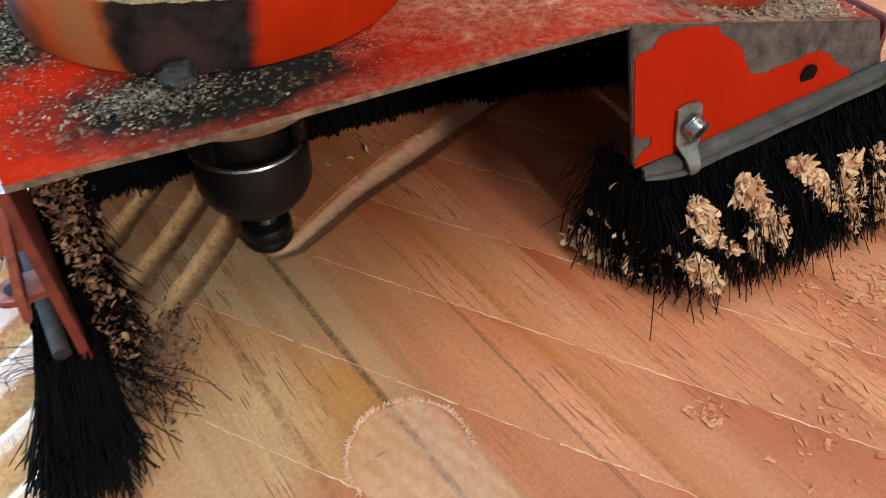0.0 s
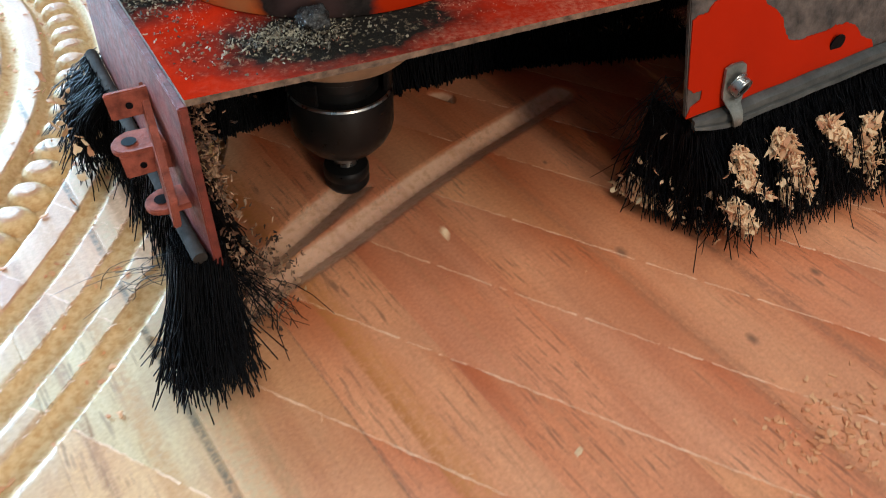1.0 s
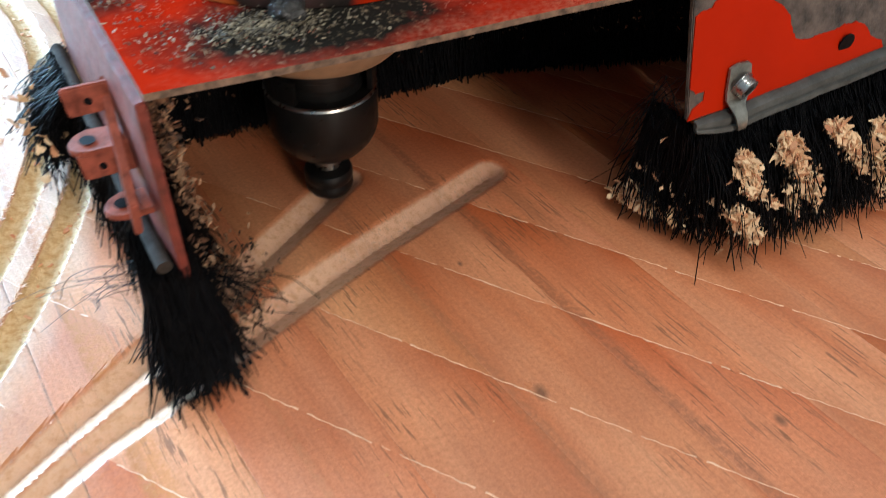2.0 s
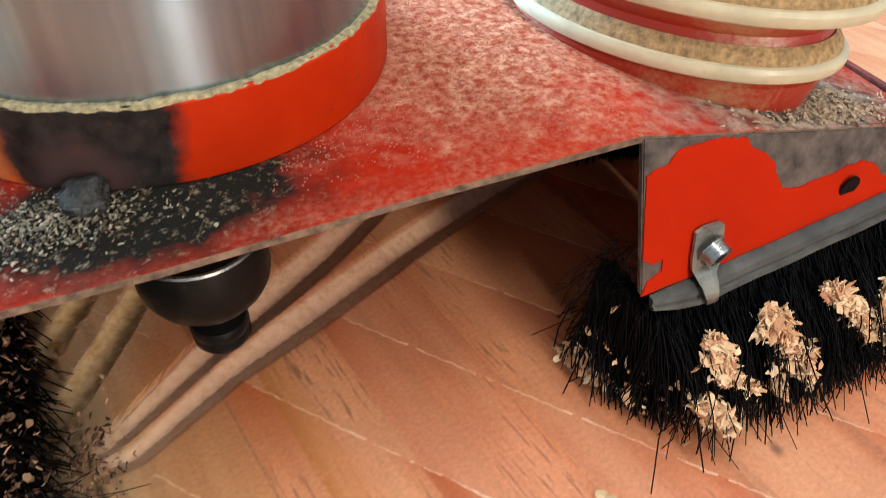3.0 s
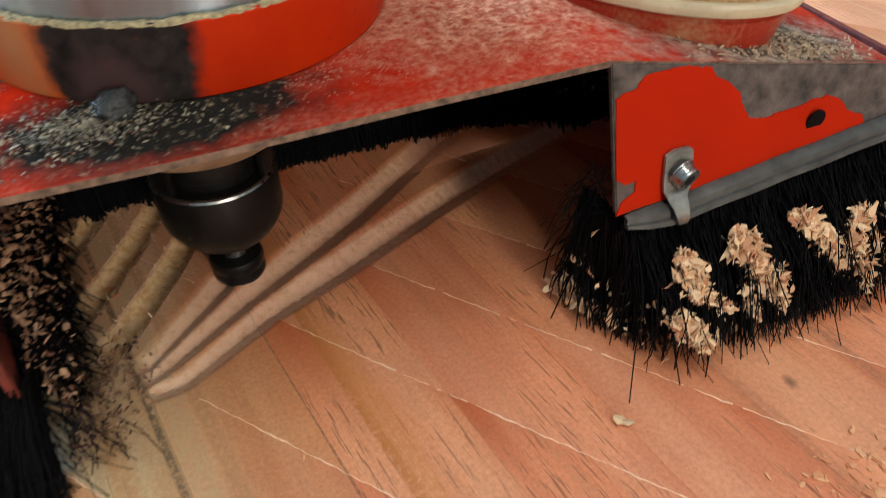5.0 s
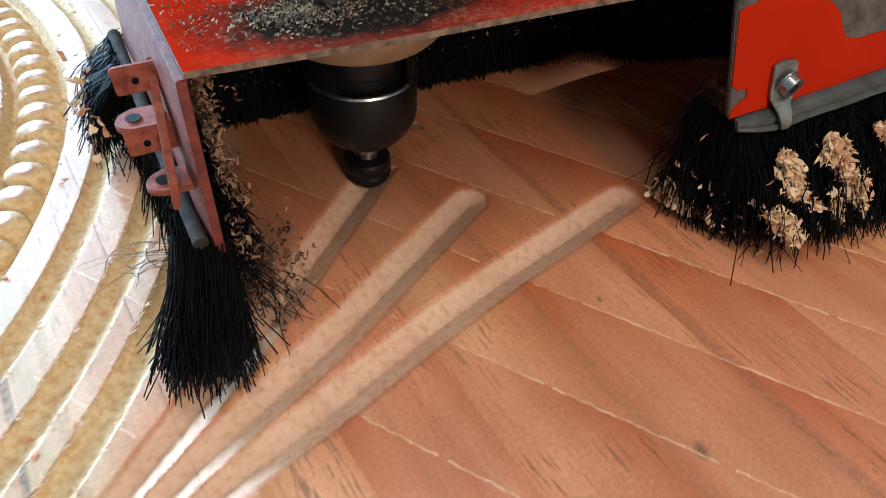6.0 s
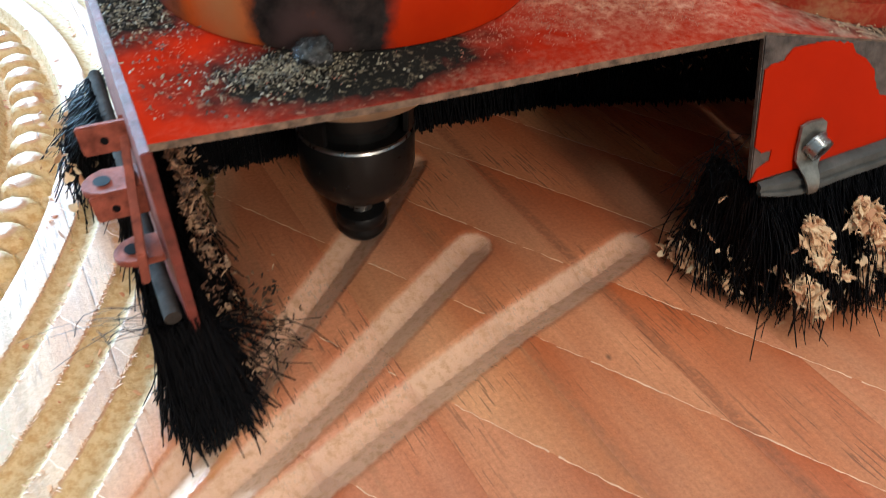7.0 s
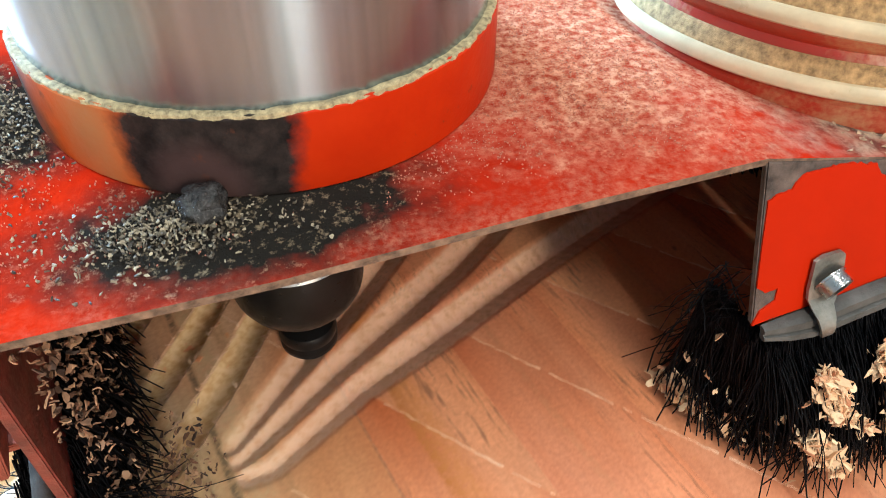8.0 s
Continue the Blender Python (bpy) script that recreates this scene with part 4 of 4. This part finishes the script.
def clogged(r):
    out = []
    # streaks of shavings caught in the front brush
    for x0, z0, x1, z1, w, n in ((0.2405, 0.0560, 0.2525, 0.034, 0.007, 230), (0.2440, 0.0400, 0.2640, 0.026, 0.006, 110), (0.2370, 0.0300, 0.2530, 0.012, 0.009, 200),
                                 (0.2690, 0.0560, 0.2770, 0.040, 0.009, 260), (0.2770, 0.0440, 0.2930, 0.018, 0.009, 270), (0.2730, 0.0330, 0.2790, 0.016, 0.004, 70),
                                 (0.3000, 0.0560, 0.3190, 0.040, 0.008, 230), (0.3130, 0.0450, 0.3270, 0.026, 0.008, 200), (0.3330, 0.0500, 0.3420, 0.012, 0.010, 260), (0.3560, 0.0480, 0.3620, 0.012, 0.010, 170)):
        for _ in range(int(n * 0.95)):
            f = r.random()
            z = z0 + (z1 - z0) * f
            taper = 0.35 + 0.65 * math.sin(math.pi * min(1, f + 0.15))
            out.append(V(x0 + (x1 - x0) * f + r.gauss(0, w * 0.45) * taper, -0.0362 - 0.022 * (0.056 - z) / 0.056 - r.uniform(0, 0.005), z))
    # a rim of shavings round the foot of the corner
    for _ in range(230):
        f = r.random()
        out.append(V(0.2145 + 0.016 * f * f + r.gauss(0, 0.0018), 0.004 - 0.025 * f + r.gauss(0, 0.002), 0.007 + abs(r.gauss(0, 0.004))))
    for _ in range(70):
        f = r.random()
        out.append(V(0.2150 + 0.019 * f + r.gauss(0, 0.003), -0.002 - 0.036 * f + r.gauss(0, 0.003), 0.006 + 0.026 * r.random() ** 1.5))
    for _ in range(45):
        out.append(V(-0.044 + r.gauss(0, 0.006), 0.150 + r.gauss(0, 0.016), 0.034 + r.gauss(0, 0.010)))
    for _ in range(10):
        out.append(V(0.2205 + r.gauss(0, 0.003), -0.004 + r.gauss(0, 0.006), 0.030 + r.gauss(0, 0.012)))
    # single flakes between the clumps
    for _ in range(90):
        z = r.uniform(0.006, 0.045)
        out.append(V(r.uniform(0.232, 0.37), -0.033 - 0.020 * (0.056 - z) / 0.056 - r.uniform(0, 0.004), z))
    out.append(V(0.268, -0.033, 0.049))
    out.append(V(0.2685, -0.0335, 0.0485))
    return out


shavings("shaving_clump", "pale wood shavings caught in the bristles", 41, clogged, head, (0.0010, 0.0046), 0.0, (0, -1.2, 0.8))


def crumbs(r):
    out = []
    for cx, cy, sx, sy, n in ((0.045, 0.026, 0.011, 0.006, 700), (0.064, 0.022, 0.010, 0.004, 90), (0.002, 0.090, 0.008, 0.018, 700), (0.030, 0.030, 0.016, 0.010, 160)):
        for _ in range(n):
            x, y = r.gauss(cx, sx), r.gauss(cy, sy)
            if x > 0.0 - 0.09 * y and y > 0.003 and math.hypot(x - SP[0], y - SP[1]) > 0.081:
                out.append(V(x, y, 0.1240 + abs(r.gauss(0, 0.0010))))
    return out


def wing_litter(r):
    out = []
    while len(out) < 520:
        x, y = r.gauss(0.315, 0.020), r.gauss(0.008, 0.008)
        if 0.24 < x < 0.362 and y > -0.006 * (x - 0.22) / 0.14 + 0.001:
            out.append(V(x, y, 0.1236 - 0.1861 * (x - 0.2205) + abs(r.gauss(0, 0.0006))))
    return out


def dust(r):
    out = []
    while len(out) < 3200:
        x, y = r.uniform(0.0, 0.222), r.uniform(0.004, 0.16)
        lump = noise.noise(Vector((x * 38, y * 38, 3.1))) + 0.9 * noise.noise(Vector((x * 170, y * 170, 9.0)))
        if math.hypot(x - SP[0], y - SP[1]) > 0.081 and r.random() < (0.15 + 0.9 * lump + 0.9 * min(1.0, y / 0.06) * (x > 0.12)) * min(1.0, max(0.05, (y - 0.006) / 0.02)) - 0.1:
            out.append(V(x, y, 0.1237 + 0.0003 * r.random()))
    return out


for ob in (shavings("resin_crumb", "dark and pale crumbs heaped by the weld", 44, crumbs, head, (0.0003, 0.0010), 0.4),):
    ob.data.materials[0] = CRUMB_MIX
shavings("sawdust", "tan debris on the edge of the hood wing", 46, wing_litter, head, (0.0006, 0.0022), 1.0).data.materials[0] = plain("tan_debris", (0.40, 0.29, 0.19), 0.8, 0, 500, 0.5, 0.3)
shavings("sawdust", "fine pinkish sawdust on the hood plate", 45, dust, head, (0.00015, 0.0004), 1.0).data.materials[0] = SAWDUST


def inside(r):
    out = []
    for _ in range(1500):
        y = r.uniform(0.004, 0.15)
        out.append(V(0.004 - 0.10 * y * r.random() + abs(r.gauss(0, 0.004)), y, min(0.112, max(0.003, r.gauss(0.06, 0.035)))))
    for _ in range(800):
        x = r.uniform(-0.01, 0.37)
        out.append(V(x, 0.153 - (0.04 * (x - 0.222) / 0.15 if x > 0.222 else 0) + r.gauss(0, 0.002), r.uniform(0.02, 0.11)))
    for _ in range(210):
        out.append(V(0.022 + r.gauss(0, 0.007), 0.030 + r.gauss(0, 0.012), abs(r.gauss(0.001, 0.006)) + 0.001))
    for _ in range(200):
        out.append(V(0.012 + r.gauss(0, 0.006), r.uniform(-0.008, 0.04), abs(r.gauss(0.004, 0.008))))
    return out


shavings("shaving_clump", "shavings stuck inside the hood, darkened brown for the shade there", 42, inside, head, (0.0006, 0.0024), 0.0, (0, 0, 0), CHIP_SHADE_BROWN)


def litter(r):
    out = []
    for cx, cy, sx, sy, n in ((0.255, -0.128, 0.016, 0.014, 70), (0.305, -0.080, 0.008, 0.008, 36), (0.332, -0.088, 0.012, 0.012, 110), (0.284, -0.108, 0.012, 0.010, 24), (0.210, -0.101, 0.004, 0.003, 40)):
        out += [(cx + r.gauss(0, sx), cy + r.gauss(0, sy)) for _ in range(n)]
    out += [(r.uniform(0.05, 0.42), r.uniform(-0.14, 0.2)) for _ in range(16)] + [(0.174, -0.034), (0.271, 0.006)]
    for _ in range(260):
        a, rad = r.uniform(-0.95, 0.35), r.choice((0.355, 0.389, 0.413, 0.4425, 0.4675, 0.335)) + r.gauss(0, 0.004)
        out.append((RING[0] + rad * math.cos(a), RING[1] + rad * math.sin(a)))
    res = []
    for x, y in out:
        z = float(height(np.array([x]), np.array([y]))[0])
        res.append(V(x, y, z + 0.0004 + abs(r.gauss(0, 0.0004))))
    return res


shavings("shavings", "loose pale wood shavings scattered on the panel", 43, litter, None, (0.0007, 0.0030), 5.0, (0, 0, 0), CHIP_PINK, 0.12)

# shavings thrown out from under the hood
THROWN = [
    (0.0036, [(0.30, 0.160, 0.085, 0.030), (0.40, 0.1915, 0.017, 0.045), (0.50, 0.1134, -0.0574, 0.030), (0.60, 0.075, -0.0908, 0.012), (0.70, 0.052, -0.115, 0.0012)]),
    (0.0026, [(0.20, 0.170, -0.010, 0.030), (0.30, 0.1943, -0.0759, 0.020), (0.40, 0.214, -0.120, 0.012), (0.50, 0.225, -0.150, 0.0012)]),
    (0.0028, [(0.30, 0.180, 0.020, 0.030), (0.40, 0.2144, -0.0336, 0.020), (0.50, 0.2437, -0.0744, 0.015), (0.60, 0.262, -0.098, 0.0012)]),
    (0.0022, [(0.50, 0.150, 0.060, 0.025), (0.60, 0.1792, 0.0169, 0.020), (0.70, 0.202, -0.020, 0.010), (0.80, 0.218, -0.045, 0.0012)]),
    (0.0024, [(0.50, 0.205, -0.010, 0.030), (0.60, 0.2376, -0.0609, 0.030), (0.70, 0.268, -0.104, 0.018), (0.80, 0.290, -0.130, 0.0012)]),
    (0.0026, [(0.90, 0.195, 0.100, 0.020), (1.00, 0.2108, 0.0656, 0.030), (1.10, 0.232, 0.020, 0.025), (1.20, 0.250, -0.020, 0.0012)]),
]
FLYING = []
for n, (size, rows) in enumerate(THROWN):
    r = random.Random(70 + n)
    ob = put("flying_shaving", mesh("flying_shaving", *shaving(r, V(0, 0, 0), size * 1.6, 2.0), CHIP, False))
    tagged(ob, "curled pale wood shaving thrown over the panel", "wood shaving", "shavings thrown by the cutter")
    FLYING.append((ob, rows, n))

# torn fibres along the rim of the pocket and of the grooves
def fibres(seed, rim, n):
    rr = random.Random(seed)
    vs, fs = [], []
    for _ in range(n):
        p, out = rim(rr)
        a = rr.uniform(0, 6.28)
        d = (out * rr.uniform(0.2, 1.2) + Vector((math.cos(a), math.sin(a), rr.uniform(0.1, 1.0))) * 0.8).normalized() * rr.uniform(0.0010, 0.0038)
        w = d.cross(Vector((0, 0, 1))).normalized() * rr.uniform(0.00012, 0.0003)
        k = len(vs)
        vs += [p - w, p + w, p + d * 0.6 + w * 0.7, p + d * 0.6 - w * 0.7, p + d + Vector((0, 0, -0.0004))]
        vs += [p + Vector((0, 0, -0.0003)), p + d * 0.6 + Vector((0, 0, -0.0003))]
        fs += [(k, k + 1, k + 2, k + 3), (k + 3, k + 2, k + 4), (k, k + 5, k + 6, k + 3), (k + 1, k + 5, k + 6, k + 2)]
    ob = put("torn_fibre", mesh("torn_fibre", vs, fs, RIDGE, False), panel, "pale torn wood fibres along the cuts")
    return tagged(ob, kind="stuff")


def pocket_rim(r):
    a = r.uniform(-0.3, math.pi + 0.3)
    return V(0.094 + 0.0242 * math.cos(a), -0.0625 + 0.0242 * math.sin(a), 0.0), V(math.cos(a), math.sin(a), 0)


def ring_rim(r):
    a, rad = r.uniform(-0.95, 0.1), r.choice((0.4355, 0.4495, 0.4603, 0.4747, 0.4192))
    return V(RING[0] + rad * math.cos(a), RING[1] + rad * math.sin(a), 0.0), V(math.cos(a), math.sin(a), 0) * r.choice((-1, 1))


fibres(51, pocket_rim, 420)
fibres(52, ring_rim, 1500)

# fillers in the second and third groove: wood the cutter takes out, slice by slice
def along(path, step):
    out, carry = [], step / 2
    for (ax, ay), (bx, by) in zip(path, path[1:]):
        n = math.hypot(bx - ax, by - ay)
        while carry < n:
            f = carry / n
            out.append((ax + (bx - ax) * f, ay + (by - ay) * f, (bx - ax) / n, (by - ay) / n))
            carry += step
        carry -= n
    return out


def head_at(t):
    ts = [r[0] for r in HEAD]
    return [float(np.interp(t, ts, [r[k] for r in HEAD])) for k in (1, 2, 3)]


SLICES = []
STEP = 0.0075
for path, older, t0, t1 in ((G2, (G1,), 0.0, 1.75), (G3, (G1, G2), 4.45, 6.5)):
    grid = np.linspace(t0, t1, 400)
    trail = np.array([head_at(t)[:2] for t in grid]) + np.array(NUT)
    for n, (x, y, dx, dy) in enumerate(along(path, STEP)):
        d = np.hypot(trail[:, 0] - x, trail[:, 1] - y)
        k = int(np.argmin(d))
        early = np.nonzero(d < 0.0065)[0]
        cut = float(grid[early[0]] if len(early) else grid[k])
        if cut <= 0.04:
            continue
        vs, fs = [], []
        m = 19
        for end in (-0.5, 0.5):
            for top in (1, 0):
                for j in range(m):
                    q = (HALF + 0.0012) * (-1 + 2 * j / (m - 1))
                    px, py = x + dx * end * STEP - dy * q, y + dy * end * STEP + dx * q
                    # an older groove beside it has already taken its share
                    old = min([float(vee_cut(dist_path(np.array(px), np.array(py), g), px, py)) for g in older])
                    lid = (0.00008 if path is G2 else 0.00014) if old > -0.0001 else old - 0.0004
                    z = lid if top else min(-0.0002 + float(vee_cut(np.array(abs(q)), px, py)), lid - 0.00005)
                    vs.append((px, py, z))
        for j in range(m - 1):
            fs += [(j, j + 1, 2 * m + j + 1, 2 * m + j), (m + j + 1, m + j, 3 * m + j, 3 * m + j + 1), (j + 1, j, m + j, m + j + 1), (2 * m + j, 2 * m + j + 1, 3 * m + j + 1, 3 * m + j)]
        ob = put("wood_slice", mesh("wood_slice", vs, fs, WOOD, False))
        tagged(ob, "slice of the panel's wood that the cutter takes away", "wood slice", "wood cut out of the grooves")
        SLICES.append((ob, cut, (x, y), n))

# ---- the workshop round it ----
def setting(name, bm, mat, label, category=""):
    return tagged(part(name, bm, mat, None, "", False), label, category or name.split("_")[0], kind="structure")


FLOOR = -0.82
setting("machine_bed", box((-0.95, -0.75, -0.12), (1.45, 1.35, -0.0405), 0.004), plain("grey_machine_bed", (0.2, 0.21, 0.22), 0.5, 0.3, 20), "grey machine bed under the panel", "machine bed")
setting("machine_base", box((-0.75, -0.55, FLOOR), (1.25, 1.15, -0.12)), plain("machine_base_paint", (0.25, 0.27, 0.28), 0.5, 0.2, 20), "painted base of the milling machine", "machine base")
setting("floor", box((-4, -4, FLOOR - 0.1), (4, 4, FLOOR)), CONCRETE, "grey concrete workshop floor")
setting("ceiling", box((-4, -4, 2.4), (4, 4, 2.5)), PLASTER, "pale workshop ceiling")
setting("wall_west", box((-4.1, -4, FLOOR), (-4, 4, 2.4)), PLASTER, "pale plaster workshop wall")
setting("wall_east", box((4, -4, FLOOR), (4.1, 4, 2.4)), PLASTER, "pale plaster workshop wall")


def pierced(name, y0, y1, x0, x1, z0, z1):
    """A wall across the room with one opening, and the frame in it."""
    for k, (lo, hi) in enumerate((((-4, y0, FLOOR), (x0, y1, 2.4)), ((x1, y0, FLOOR), (4, y1, 2.4)), ((x0, y0, FLOOR), (x1, y1, z0)), ((x0, y0, z1), (x1, y1, 2.4)))):
        setting(name if k == 0 else f"{name}_{k + 1}", box(lo, hi), PLASTER, "pale plaster wall round the opening")


# south opening added behind the front fill lamp; the north one is the window
pierced("wall_south", -4.1, -4, 0.15, 1.05, 0.72, 2.32)
pierced("wall_north", 4, 4.1, -2.95, -0.55, 0.52, 1.78)

# ---- what moves ----
def motions():
    walk(head, [(t, pose(x, y, z)) for t, x, y, z in HEAD])
    # extra lift added to the rear skirt lets window light under the lifted head
    walk(rear, [(t, pose(0, 0, z)) for t, z in ((0.0, 0.0), (3.6, 0.0), (3.8, 0.007), (4.0, 0.014), (4.2, 0.009), (4.5, 0.0), (8.0, 0.0))])
    # the corner tuft trails behind the head
    lean = [(0.0, -5), (0.25, -9), (1.5, -10), (1.75, 0), (2.0, 12), (3.3, 12), (3.6, 4), (4.2, 0), (4.65, -4), (5.0, -10), (6.4, -9), (6.75, 8), (7.1, 17), (8.0, 17)]
    walk(tuft, [(t, pose(*PIVOT, -0.75 * a * -1, -0.7 * a, 0)) for t, a in lean])
    for ob, way, n in FLYING:
        # lies behind the cutter until it is thrown, then stays where it lands
        start = (0.0, pose(0.13 + 0.012 * n, 0.125, 0.0012))
        lift = (way[0][0] - 0.1, pose(0.13 + 0.012 * n, 0.125, 0.0012))
        turns = [(t, pose(x, y, z, 40 * k, 25 * k, 55 * k)) for k, (t, x, y, z) in enumerate(way)]
        x, y, z = way[-1][1:]
        walk(ob, [start, lift] + turns[:-1] + [(way[-1][0], pose(x, y, z, 4, 3, 150)), (8.0, pose(x, y, z, 4, 3, 150))])
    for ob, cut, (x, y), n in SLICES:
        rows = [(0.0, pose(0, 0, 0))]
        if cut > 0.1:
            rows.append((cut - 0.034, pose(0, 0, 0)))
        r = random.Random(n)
        # parked out of sight behind the front flange, under the hood's wing
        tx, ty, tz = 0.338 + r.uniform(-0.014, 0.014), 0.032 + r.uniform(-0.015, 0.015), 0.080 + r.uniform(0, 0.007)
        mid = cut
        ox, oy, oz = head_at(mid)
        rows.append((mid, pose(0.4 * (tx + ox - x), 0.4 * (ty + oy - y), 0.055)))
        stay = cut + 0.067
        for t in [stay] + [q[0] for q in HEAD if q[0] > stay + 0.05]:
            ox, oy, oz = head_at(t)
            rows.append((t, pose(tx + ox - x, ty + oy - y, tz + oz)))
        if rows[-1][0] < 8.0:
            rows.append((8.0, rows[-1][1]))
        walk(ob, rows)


motions()
